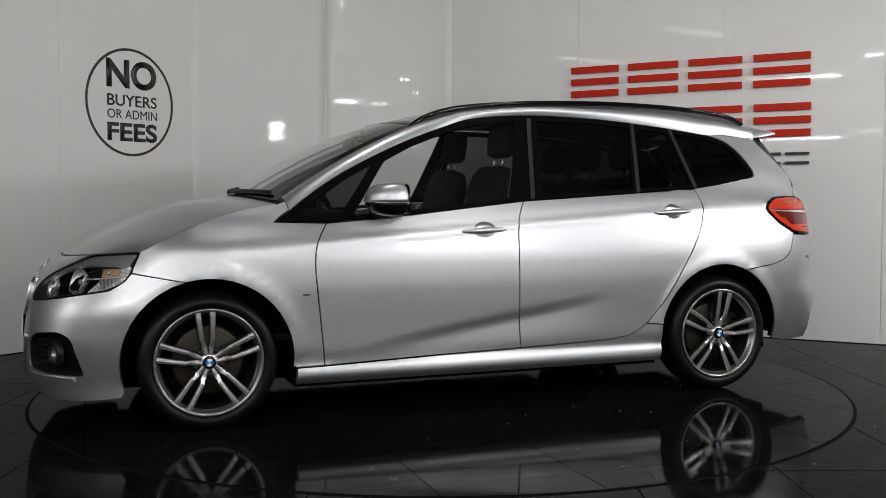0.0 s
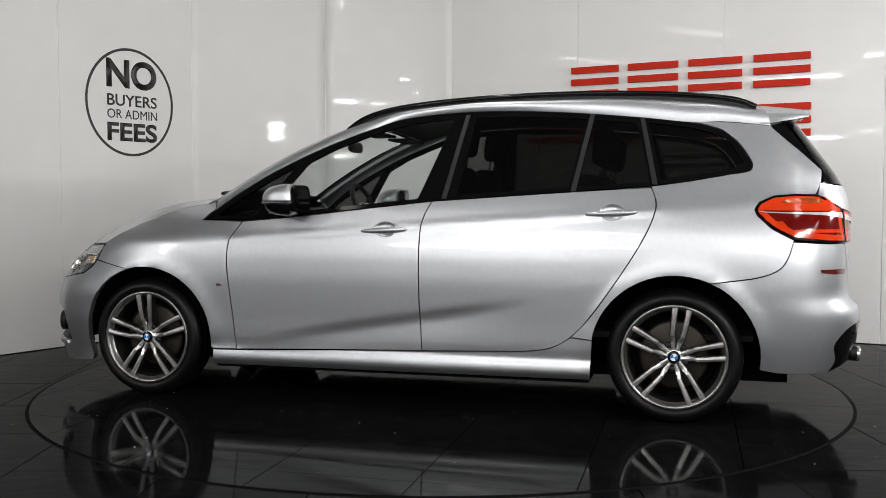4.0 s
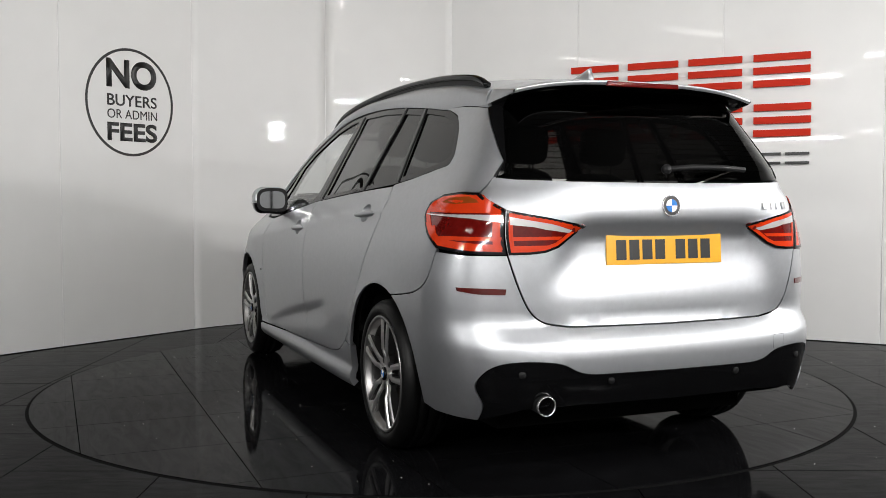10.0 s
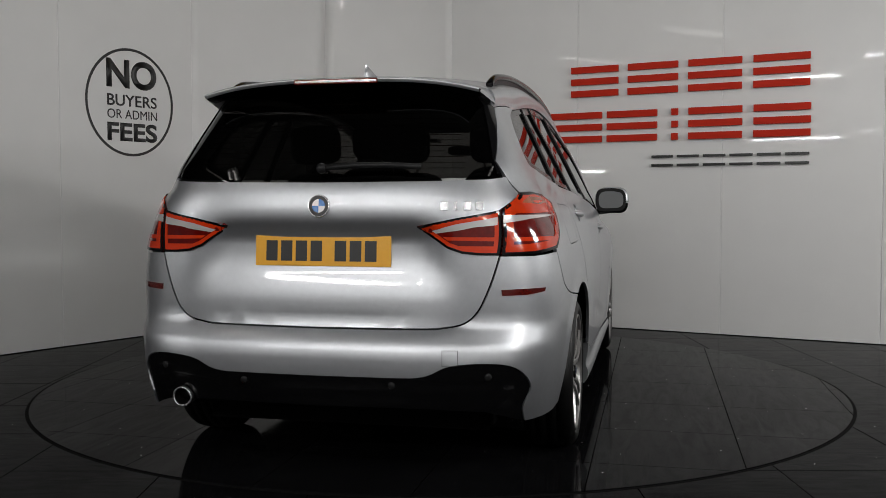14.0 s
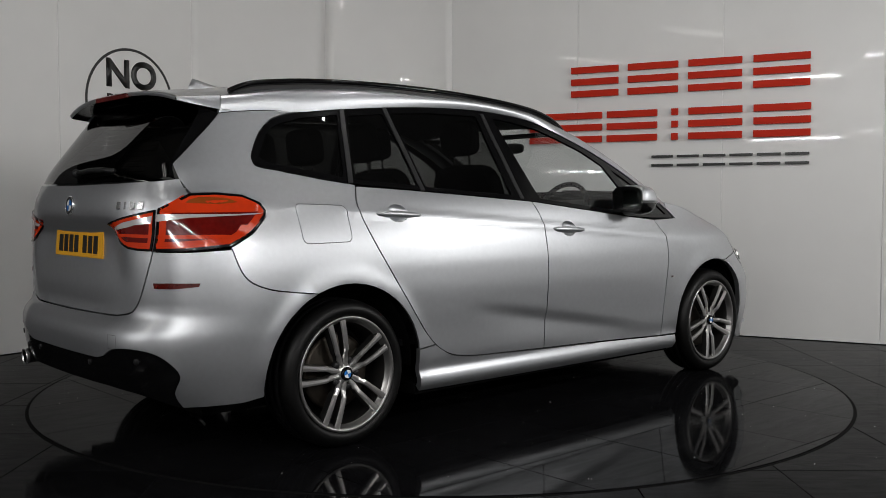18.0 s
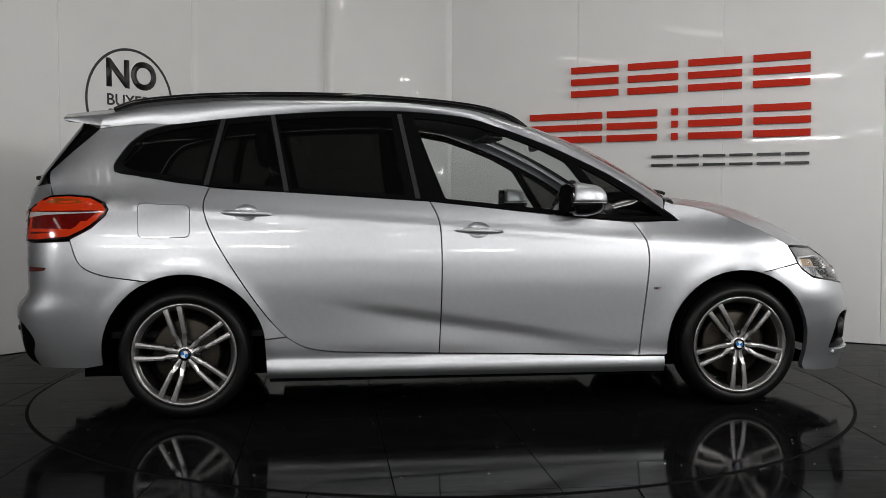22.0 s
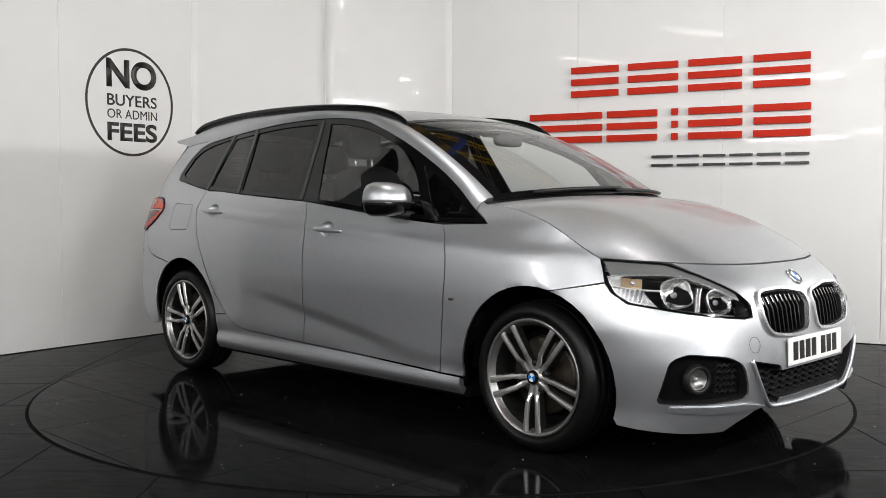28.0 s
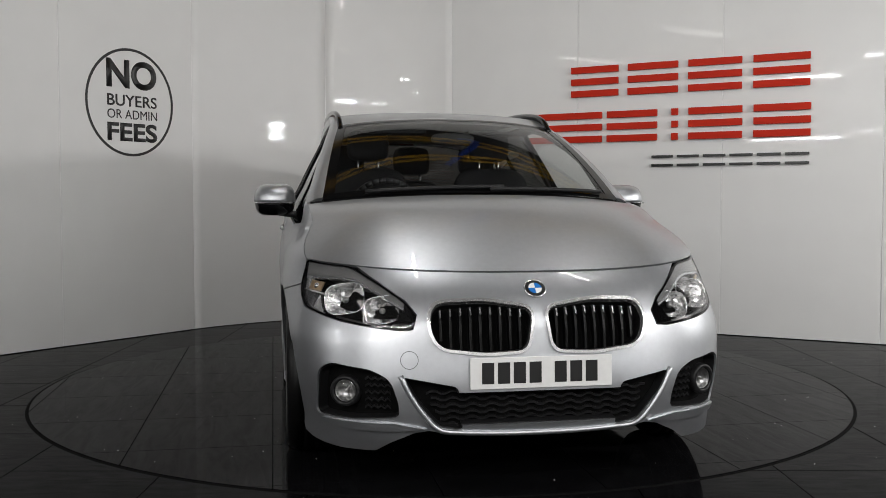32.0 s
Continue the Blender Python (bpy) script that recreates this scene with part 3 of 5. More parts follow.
def panel(name, poly, mat, parent, label="", holes=(), off=0.0, depth=0.014, step=0.035, side=1, gap=0.003, edge=0.02):
    poly = densify(shrink(poly, gap) if gap else poly, edge)
    holes = [densify(h, edge) for h in holes]
    pts, edges = [Vector(p) for p in poly], [(i, (i + 1) % len(poly)) for i in range(len(poly))]
    for h in holes:
        b = len(pts)
        pts += [Vector(p) for p in h]
        edges += [(b + i, b + (i + 1) % len(h)) for i in range(len(h))]
    nb = len(pts)
    x0, x1 = min(p[0] for p in poly), max(p[0] for p in poly)
    y0, y1 = min(p[1] for p in poly), max(p[1] for p in poly)
    loops = [poly, *holes]
    bound = [Vector(p) for l in loops for p in l]
    nx, ny = int((x1 - x0) / step) + 1, int((y1 - y0) / step) + 1
    grid = np.array([(x0 + (i + 0.5) * step, y0 + (j + 0.5) * step) for i in range(nx) for j in range(ny)])
    if len(grid):
        ba = np.array([(b.x, b.y) for b in bound])
        keep = inside_many(grid, poly)
        for h in holes:
            keep &= ~inside_many(grid, h)
        grid = grid[keep]
        if len(grid):
            far = np.min(np.hypot(grid[:, None, 0] - ba[None, :, 0], grid[:, None, 1] - ba[None, :, 1]), axis=1) > step * 0.45
            pts += [Vector(p) for p in grid[far]]
    vs, es, fs, ov, _, _ = geometry.delaunay_2d_cdt(pts, edges, [], 0, 1e-6)
    bm = bmesh.new()
    pos = [skin(v.x, v.y) for v in vs]
    nor = [normal(v.x, v.y) for v in vs]
    flip = Matrix.Diagonal((1, side, 1, 1))
    top = [bm.verts.new(flip @ (p + n * off)) for p, n in zip(pos, nor)]
    mids = np.array([[sum(vs[i].x for i in f) / len(f), sum(vs[i].y for i in f) / len(f)] for f in fs])
    keep = inside_many(mids, poly)
    for h in holes:
        keep &= ~inside_many(mids, h)
    for ok, f in zip(keep, fs):
        a2 = abs((vs[f[1]] - vs[f[0]]).cross(vs[f[2]] - vs[f[0]]))
        if ok and a2 > 2e-7:
            face = bm.faces.new([top[i] for i in f])
            face.normal_update()
            n = flip @ nor[f[0]]
            if face.normal.dot(n) < 0:
                face.normal_flip()
    if depth:
        nv = {v: flip @ n for v, n in zip(top, nor)}
        for e in [e for e in bm.edges if len(e.link_faces) == 1]:
            lp = next(lp for lp in e.link_faces[0].loops if lp.edge == e)
            a, b = lp.vert, lp.link_loop_next.vert
            bm.faces.new([bm.verts.new(b.co), bm.verts.new(a.co), bm.verts.new(a.co - nv[a] * depth), bm.verts.new(b.co - nv[b] * depth)])
    bmesh.ops.delete(bm, geom=[v for v in bm.verts if not v.link_faces], context="VERTS")
    return part(name, bm, mat, parent, label)


def loft(name, rows, mat, parent, label="", thick=0.0):
    """A sheet through rows of points."""
    bm = bmesh.new()
    g = [[bm.verts.new(p) for p in r] for r in rows]
    for a, b in zip(g, g[1:]):
        for i in range(len(a) - 1):
            bm.faces.new((a[i], a[i + 1], b[i + 1], b[i]))
    bmesh.ops.recalc_face_normals(bm, faces=bm.faces)
    bm.normal_update()
    if sum(f.normal.dot(Vector((f.calc_center_median().x * 0.3, f.calc_center_median().y, 1.0))) for f in bm.faces) < 0:
        bmesh.ops.reverse_faces(bm, faces=bm.faces)
    if thick:
        bm.normal_update()
        for e in [e for e in bm.edges if len(e.link_faces) == 1]:
            lp = next(lp for lp in e.link_faces[0].loops if lp.edge == e)
            a, b, n1 = lp.vert, lp.link_loop_next.vert, e.link_faces[0].normal
            bm.faces.new([bm.verts.new(b.co), bm.verts.new(a.co), bm.verts.new(a.co - n1 * thick), bm.verts.new(b.co - n1 * thick)])
    return part(name, bm, mat, parent, label)


def arch(ax, r, a0, a1, n=14):
    return [SX(ax + r * math.cos(radians(a0 + (a1 - a0) * i / n)), HUB + r * 0.985 * math.sin(radians(a0 + (a1 - a0) * i / n))) for i in range(n + 1)]


car = empty("car", "silver five-door people carrier with dark tinted rear windows, on the turntable", "car")

DOOR_FRONT = [(0.852, 0.272), (0.867, 0.435), (0.885, 0.601), (0.897, 0.739), (0.885, 0.848), (0.83, 0.945)]
DOOR_MIDDLE = [(-0.165, 0.302), (-0.155, 0.529), (-0.152, 0.813), (-0.163, 0.955), (-0.205, 1.05)]
DOOR_REAR = [(-0.672, 0.318), (-0.807, 0.340), (-0.906, 0.395), (-1.003, 0.501), (-1.153, 0.718), (-1.255, 0.893), (-1.300, 1.025), (-1.275, 1.115)]
BELT = [(1.08, 0.951), (0.83, 0.958), (0.589, 0.970), (0.252, 1.006), (-0.165, 1.05), (-0.50, 1.075), (-0.862, 1.098), (-1.247, 1.124), (-1.45, 1.148), (-1.60, 1.176), (-1.69, 1.200)]
DLO_TOP = [(1.0, 1.005), (0.866, 1.106), (0.696, 1.208), (0.47, 1.318), (0.30, 1.387), (0.173, 1.432), (-0.004, 1.484), (-0.303, 1.511), (-0.608, 1.510), (-0.919, 1.492), (-1.236, 1.462), (-1.45, 1.436), SX(-1.565, 1.406), SX(-1.668, 1.337), SX(-1.728, 1.25)]


def belt(x):
    return curve(BELT, x)


def smooth_line(pts, n=4):
    return spline(pts, n, closed=False)


FLAP = rounded([(-1.615, 1.04), (-1.362, 1.032), (-1.358, 0.876), (-1.60, 0.872)], 0.03)


def dish(x, z, tilt=0.055):
    """Outline of the hollow behind a door handle."""
    return [(x + 0.058 * math.cos(2 * math.pi * k / 24), z + 0.040 * math.sin(2 * math.pi * k / 24)) for k in range(24)]


TAIL_LAMP = [RY(0.70, 1.074), SX(-1.93, 1.078), SX(-1.83, 1.070), SX(-1.765, 1.040), SX(-1.748, 1.01), SX(-1.757, 0.985), SX(-1.82, 0.925), SX(-1.92, 0.872), RY(0.76, 0.857), RY(0.654, 0.855), RY(0.650, 1.018)]
BUMPER_SEAM = smooth_line([SX(-1.915, 0.862), SX(-1.885, 0.775), SX(-1.84, 0.727), SX(-1.76, 0.697), SX(-1.675, 0.683), SX(-1.61, 0.675), arch(REAR_AXLE, 0.388, 114, 188, 10)[0]], 3)
BLADE_EDGE = [SX(-1.825, 1.412), SX(-1.945, 1.30), SX(-2.055, 1.195), RY(0.650, 1.14)]
HANDLES = [(0.030, 0.908), (-1.095, 0.995)]
for side in (1, -1):
    fd, md, rd = smooth_line(DOOR_FRONT), smooth_line(DOOR_MIDDLE), smooth_line(DOOR_REAR)
    top_f = [(x, belt(x) - 0.006) for x in (0.60, 0.40, 0.20, 0.0)]
    panel("front_door", fd + top_f[:-1] + [(0.0, belt(0.0) - 0.006)] + md[::-1] + [(0.3, 0.29)], PAINT, car, side=side, holes=[dish(*HANDLES[0])], step=0.02)
    panel("rear_door", md + [(x, belt(x) - 0.006) for x in (-0.4, -0.6, -0.8, -1.0)] + rd[::-1], PAINT, car, side=side, holes=[dish(*HANDLES[1])], step=0.02)
    panel("sill", [(0.99, 0.185), (0.985, 0.268)] + [(0.852, 0.270), (0.3, 0.288), (-0.165, 0.299)] + smooth_line(DOOR_REAR[:3]) + [(-1.012, 0.385), (-1.0, 0.19)], PAINT, car, side=side, depth=0.03, step=0.014, edge=0.014)
    fa = arch(FRONT_AXLE, 0.385, 75, 186)
    hood_edge = [SX(1.06 + 0.615 * t, 0.822 + 0.213 * (1 - t**1.6)) for t in [i / 10 for i in range(11)]]
    panel("front_wing", fd + [(1.078, 0.951), (1.05, 0.975), (1.002, 1.010), (1.015, 1.052)] + hood_edge[:-1] + [SX(1.675, 0.822), SX(1.692, 0.785), SX(1.715, 0.728)] + fa + [(0.99, 0.271)], PAINT, car, side=side)
    ra = arch(REAR_AXLE, 0.388, 15, 114)[:-1]
    lamp_edge = shrink(TAIL_LAMP, -0.003)[1:8]
    panel("rear_quarter_panel", [(-0.908, 0.395)] + smooth_line(DOOR_REAR[2:]) + [(-1.275, 1.121)] + [(x, belt(x) - 0.004) for x in (-1.35, -1.45, -1.55)] + smooth_line([SX(-1.63, 1.176), SX(-1.72, 1.190), SX(-1.738, 1.213), SX(-1.730, 1.25), SX(-1.670, 1.338), SX(-1.565, 1.408), (-1.45, 1.438)], 3) + [ (-1.58, 1.437), SX(-1.68, 1.430), SX(-1.76, 1.421)] + BLADE_EDGE + [RY(0.70, 1.078)] + lamp_edge + BUMPER_SEAM + ra[::-1] + [(-1.012, 0.385)], PAINT, car, side=side, holes=[FLAP] if side < 0 else [])

# one mesh each for what spans both sides
nose_line = [FY(0.808 * a, 0.786 + 0.034 * a**2.4) for a in (0, 0.15, 0.3, 0.45, 0.58, 0.7, 0.78)]
lamp_low = [FY(0.455, 0.60), FY(0.50, 0.598), FY(0.60, 0.618), FY(0.70, 0.642), SX(1.84, 0.675), SX(1.76, 0.715)]
HEADLAMP = [SX(1.675, 0.822), SX(1.76, 0.812), FY(0.645, 0.803), FY(0.56, 0.750), FY(0.475, 0.690), FY(0.440, 0.645), FY(0.455, 0.596), FY(0.50, 0.592), FY(0.60, 0.602), FY(0.70, 0.617), SX(1.81, 0.652), SX(1.745, 0.692), SX(1.715, 0.728), SX(1.692, 0.785)]
KIDNEY = [FY(0.022, 0.664), FY(0.20, 0.690), FY(0.375, 0.684), FY(0.402, 0.62), FY(0.368, 0.528), FY(0.20, 0.508), FY(0.045, 0.516)]
INTAKE = [FY(0.0, 0.40), FY(0.30, 0.395), FY(0.495, 0.432), FY(0.455, 0.355), FY(0.37, 0.252), FY(0.28, 0.236), FY(0.0, 0.227)]
FOG = [FY(0.778, 0.44), FY(0.735, 0.470), FY(0.60, 0.455), FY(0.535, 0.42), FY(0.505, 0.33), FY(0.505, 0.285), FY(0.66, 0.270), FY(0.782, 0.266)]
half = nose_line + [FY(0.56, 0.750), FY(0.475, 0.690), FY(0.440, 0.645)] + HEADLAMP[6:12] + [HEADLAMP[12]] + arch(FRONT_AXLE, 0.385, 75, -19, 10) + [SX(1.765, 0.168), SX(1.84, 0.160), FY(0.77, 0.156), FY(0.70, 0.152), FY(0.58, 0.155), FY(0.53, 0.19), FY(0.45, 0.228), FY(0.40, 0.236), FY(0.34, 0.224), FY(0.25, 0.213), FY(0.0, 0.206)]
mirror_f = lambda p: [(2 * QF - q, z) for q, z in p]
mirror_r = lambda p: [(2 * QR - q, z) for q, z in p]
KID, FOGR, INT = rounded(KIDNEY, 0.045), rounded(FOG, 0.03), both(rounded(INTAKE[1:-1], 0.02)[::1], QF)
panel("front_bumper", both(half, QF), PAINT, car, holes=[KID, mirror_f(KID), FOGR, mirror_f(FOGR), INT], depth=0.03)
GATE_LOW = smooth_line([RY(0.650, 0.854), RY(0.632, 0.79), RY(0.605, 0.715), RY(0.575, 0.655), RY(0.53, 0.614), RY(0.46, 0.598), RY(0.37, 0.592), RY(0.0, 0.588)])
gate = [RY(0.0, 1.118), RY(0.40, 1.121), RY(0.60, 1.128), RY(0.655, 1.138), RY(0.70, 1.075), RY(0.649, 1.016)] + GATE_LOW
panel("tailgate", both(gate, QR), PAINT, car, depth=0.02)
VALANCE = smooth_line([SX(-2.08, 0.25), SX(-2.115, 0.31), RY(0.755, 0.38), RY(0.733, 0.435), RY(0.69, 0.465), RY(0.62, 0.476), RY(0.53, 0.473), RY(0.47, 0.461), RY(0.42, 0.436), RY(0.37, 0.424), RY(0.30, 0.421), RY(0.0, 0.419)])
rb = GATE_LOW[::-1] + [RY(0.76, 0.853)] + BUMPER_SEAM + arch(REAR_AXLE, 0.388, 114, 188, 10)[1:] + [SX(-1.86, 0.250)] + VALANCE
panel("rear_bumper", both(rb, QR), PAINT, car, depth=0.014)
diff = VALANCE[::-1] + [RY(0.60, 0.30), RY(0.40, 0.31), RY(0.0, 0.305)]
panel("rear_diffuser", both(diff, QR), BLACK_GLOSS, car, "black lower rear valance", off=-0.004, gap=0.001)

# bonnet, windscreen, roof: sheets across the car
N = 14


def across(f, n=N):
    return [f(-1 + i / n) for i in range(2 * n + 1)]


def bonnet_row(t):
    g = 1 - (1 - t) ** 1.6
    def f(r):
        s, a = (1 if r > 0 else -1), abs(r)
        z0 = 0.787 + 0.034 * a**2.4
        p0 = skin(*FY(0.808 * a, z0)) if a < 0.985 else skin(*SX(1.675, 0.822))
        xb, zb = 1.20 - 0.14 * a**2.2, 1.078 - 0.043 * a**2.4
        x, z = p0.x + (xb - p0.x) * t, p0.z + (zb - p0.z) * g
        xe, ze = 1.675 + (1.06 - 1.675) * t, 0.822 + 0.213 * g
        ye = skin(*SX(xe, ze)).y
        z += (0.008 * bell(a - 0.62, 0.12) + 0.016 * smooth(1.0, 0.7, a)) * math.sin(math.pi * min(1, t * 1.1))
        return Vector((x, s * a * ye, z))
    return across(f)


loft("bonnet", [bonnet_row(0.004 + i / 24 * 0.996) for i in range(25)], PAINT, car, thick=0.012)


def screen_edge(s):
    return Vector((1.047 - 0.767 * s, 0.712 - 0.128 * s, 1.051 + 0.404 * s + 0.032 * 4 * s * (1 - s)))


def screen_row(s, widen=1.0):
    e = screen_edge(s)
    c = Vector((1.17 - 0.83 * s, 0, 1.085 + 0.407 * s + 0.050 * 4 * s * (1 - s)))
    return across(lambda r: Vector((c.x + (e.x - c.x) * abs(r) ** 2.2, e.y * r * widen, c.z + (e.z - c.z) * abs(r) ** 2.4)))


loft("windscreen", [screen_row(i / 16) for i in range(17)], CLEAR, car, "clear raked windscreen")
LIFT = Vector((0.0012, 0, 0.0022))
rows = [[p + LIFT for p in screen_row(s)] for s in [i / 16 for i in range(17)]]
for row in rows:
    row[0], row[-1] = row[0] - LIFT * 0.5, row[-1] - LIFT * 0.5
loft("screen_border", [[p + LIFT for p in screen_row(s)] for s in (0.0, 0.025, 0.05)], BLACK_GLOSS, car, "black printed windscreen border")
loft("screen_border", [[p + LIFT for p in screen_row(s)] for s in (0.955, 0.98, 1.0)], BLACK_GLOSS, car)
for cut in (slice(0, 2), slice(-2, None)):
    loft("screen_border", [r[cut] for r in rows], BLACK_GLOSS, car)
ROOF_EDGE_Y = [(0.28, 0.580), (0.0, 0.585), (-0.5, 0.584), (-1.0, 0.577), (-1.5, 0.560), (-1.80, 0.545)]
ROOF_EDGE_Z = [(0.28, 1.456), (0.0, 1.526), (-0.5, 1.562), (-1.0, 1.564), (-1.5, 1.534), (-1.80, 1.488)]
ROOF_MID = [(0.34, 1.492), (0.15, 1.535), (0.0, 1.558), (-0.5, 1.597), (-1.0, 1.604), (-1.5, 1.580), (-1.80, 1.542)]


def roof_row(t):
    xm, xe = 0.335 - 2.135 * t, 0.28 - 2.08 * t
    ye, ze, zm = curve(ROOF_EDGE_Y, xe), curve(ROOF_EDGE_Z, xe), curve(ROOF_MID, xm)
    return across(lambda r: Vector((xm + (xe - xm) * r * r, ye * r, zm + (ze - zm) * abs(r) ** 2.6)))


loft("roof", [roof_row(i / 30) for i in range(31)], PAINT, car, thick=0.01)
# pillars and roof sides between the side windows and the top
for side in (1, -1):
    low = [(1.0, 1.009)] + DLO_TOP[1:12] + [(-1.58, 1.437), SX(-1.68, 1.430), SX(-1.76, 1.421), BLADE_EDGE[0]]
    rows = []
    fine = smooth_line(low, 5)
    for i, (x, z) in enumerate(fine):
        a = skin(x, z)
        if x > 0.26:
            s = min(1, max(0, 0.03 + 0.97 * (1.0 - x) / (1.0 - 0.27)))
            b = screen_edge(s)
        else:
            xe = max(a.x, -1.80)
            b = Vector((xe, curve(ROOF_EDGE_Y, xe), curve(ROOF_EDGE_Z, xe)))
        m = (a + b) / 2 + Vector((0, 0.012, 0.010))
        rows.append([Vector((p.x, p.y * side, p.z)) for p in (a, a * 0.5 + m * 0.5 + Vector((0, 0.004, 0.002)), m, b * 0.5 + m * 0.5 + Vector((0, 0.003, 0.004)), b)])
    loft("roof_side_rail", rows, PAINT, car, thick=0.02)
    # side windows
    dlo = [(1.075, 0.955)] + [(x, belt(x)) for x in (0.83, 0.589, 0.252, -0.165, -0.5, -0.862, -1.247, -1.45, -1.57)] + smooth_line([SX(-1.64, 1.180), SX(-1.71, 1.192), SX(-1.741, 1.214)] + DLO_TOP[::-1], 3)
    holes = [
        [(1.0, 0.974), (0.765, 0.980), (0.575, 1.235), (0.70, 1.168), (0.86, 1.070)],
        [(0.70, 0.985), (0.45, 1.005), (0.15, 1.036), (-0.125, 1.064), (-0.19, 1.25), (-0.265, 1.480), (-0.13, 1.468), (0.05, 1.438), (0.20, 1.390), (0.36, 1.330), (0.505, 1.255)],
        [(-0.325, 1.083), (-0.60, 1.100), (-0.882, 1.118), (-0.915, 1.30), (-0.955, 1.462), (-0.70, 1.480), (-0.38, 1.484), (-0.36, 1.30)],
        [(-0.925, 1.122), (-1.265, 1.145), (-1.235, 1.30), (-1.197, 1.437), (-0.995, 1.458), (-0.955, 1.30)],
        [(-1.318, 1.154), (-1.45, 1.174), (-1.58, 1.194), SX(-1.665, 1.212), SX(-1.703, 1.232), SX(-1.646, 1.328), SX(-1.56, 1.382), (-1.45, 1.412), (-1.250, 1.440), (-1.287, 1.30)]]
    panel("window_surround", dlo, BLACK_GLOSS, car, "gloss black side window surround", off=-0.005, side=side, depth=0.012, gap=0, holes=[rounded(h, 0.012, 2) for h in holes])
    names = ("quarter_light", "front_door_window", "rear_door_window", "rear_door_quarter_window", "rear_quarter_window")
    for nm, poly, mat in zip(names, holes, (WINDOW, CLEAR, WINDOW, WINDOW, WINDOW)):
        panel(nm, poly, mat, car, off=-0.011, side=side, depth=0, gap=-0.008, step=0.06, edge=0.05)
rear_glass = [RY(0.0, 1.125), RY(0.40, 1.128), RY(0.58, 1.134), RY(0.628, 1.145), RY(0.610, 1.2), RY(0.582, 1.3), RY(0.548, 1.41), RY(0.52, 1.452), RY(0.4, 1.484), RY(0.0, 1.498)]
panel("rear_window", both(rear_glass, QR), REAR_WINDOW, car, "black tinted rear window", depth=0, gap=0, off=-0.004)
for side in (1, -1):
    blade = [RY(0.645, 1.137)] + BLADE_EDGE[2::-1] + [SX(-1.90, 1.44), RY(0.51, 1.462), RY(0.545, 1.41), RY(0.579, 1.3), RY(0.607, 1.2), RY(0.625, 1.145)]
    panel("window_blade", blade, BLACK_GLOSS, car, "gloss black blade beside the rear window", side=side, depth=0.015, gap=0.002, step=0.03)
bm = bmesh.new()
for k in range(13):
    z = 1.165 + 0.021 * k
    w = 0.52 - 0.25 * (z - 1.165)
    low_edge = [skin(*RY(w * (i / 8 - 1), z)) for i in range(17)]
    row = [[bm.verts.new(p + Vector((0.009 - 0.0012 * h, 0, 0.0022 * h))) for p in low_edge] for h in (0, 1)]
    for i in range(16):
        bm.faces.new((row[0][i], row[0][i + 1], row[1][i + 1], row[1][i]))
tagged(part("heater_print", bm, HEATER, car, "thin brown heating lines on the rear window"), kind="stuff")
sp = []
for i in range(9):
    t = i / 8
    xm, xe = -1.79 - 0.245 * t, -1.79 - 0.215 * t
    zm, ze, ye = 1.543 - 0.030 * t**1.2, 1.488 - 0.022 * t, 0.540 + 0.006 * t
    sp.append(across(lambda r: Vector((xm + (xe - xm) * r * r, ye * r, zm + (ze - zm) * abs(r) ** 3.2))))
for dx, dz in ((0.002, -0.008), (0.007, -0.016)):
    sp.append([p + Vector((dx, 0, dz)) for p in sp[8]])
loft("roof_spoiler", sp, PAINT, car)
under = [sp[-1]]
for dx, dz in ((0.035, -0.021), (0.07, -0.024), (0.105, -0.026)):
    under.append([p + Vector((dx * (1 - 0.2 * abs(i / N - 1)), 0, dz)) for i, p in enumerate(sp[8])])
loft("spoiler_underside", under, BLACK_GLOSS, car, "black underside of the roof spoiler")
for side in (1, -1):
    rows = []
    for i in range(7):
        t = i / 6
        top = sp[i + 2 if i < 7 else 8][-1 if side > 0 else 0] if i else sp[0][-1 if side > 0 else 0]
        lowp = Vector((-1.775 - 0.225 * t, side * (0.583 - 0.034 * t), 1.418 + 0.034 * t))
        rows.append([top, top.lerp(lowp, 0.5) + Vector((0, side * 0.006, 0)), lowp])
    loft("spoiler_end", rows, PAINT, car)

# near-black hull shades the panel gaps and lines the doors; wheel wells and underside
hull = [(QF - 0.001, 0.24), (QF - 0.001, 0.70), FY(0.45, 0.72), SX(1.6, 0.80), (1.1, 0.93), (0.2, 0.98), (-1.0, 1.07), (-1.6, 1.1), (QR + 0.001, 1.08), (QR + 0.001, 0.28), SX(-1.9, 0.25)] + arch(REAR_AXLE, 0.40, 188, -8) + [(-0.9, 0.21), (0.9, 0.21)] + arch(FRONT_AXLE, 0.40, 188, -8)
for side in (1, -1):
    panel("gap_shade_lining", hull, DARK, car, off=-0.045, side=side, depth=0, gap=0, step=0.1, edge=0.06)
    for ax in (FRONT_AXLE, REAR_AXLE):
        bm = bmesh.new()
        rings = [[Vector((x, side * y, z)) for x, z in [(ax + 0.405 * math.cos(radians(183 - 9.3 * k)), HUB + 0.40 * math.sin(radians(183 - 9.3 * k))) for k in range(21)]] for y in (0.80, 0.74, 0.55)]
        vv = [[bm.verts.new(p) for p in r] for r in rings]
        for a, b in zip(vv, vv[1:]):
            for i in range(len(a) - 1):
                bm.faces.new((a[i], a[i + 1], b[i + 1], b[i]))
        bm.faces.new(vv[-1])
        part("wheel_well", bm, DARK, car)
bm = bmesh.new()
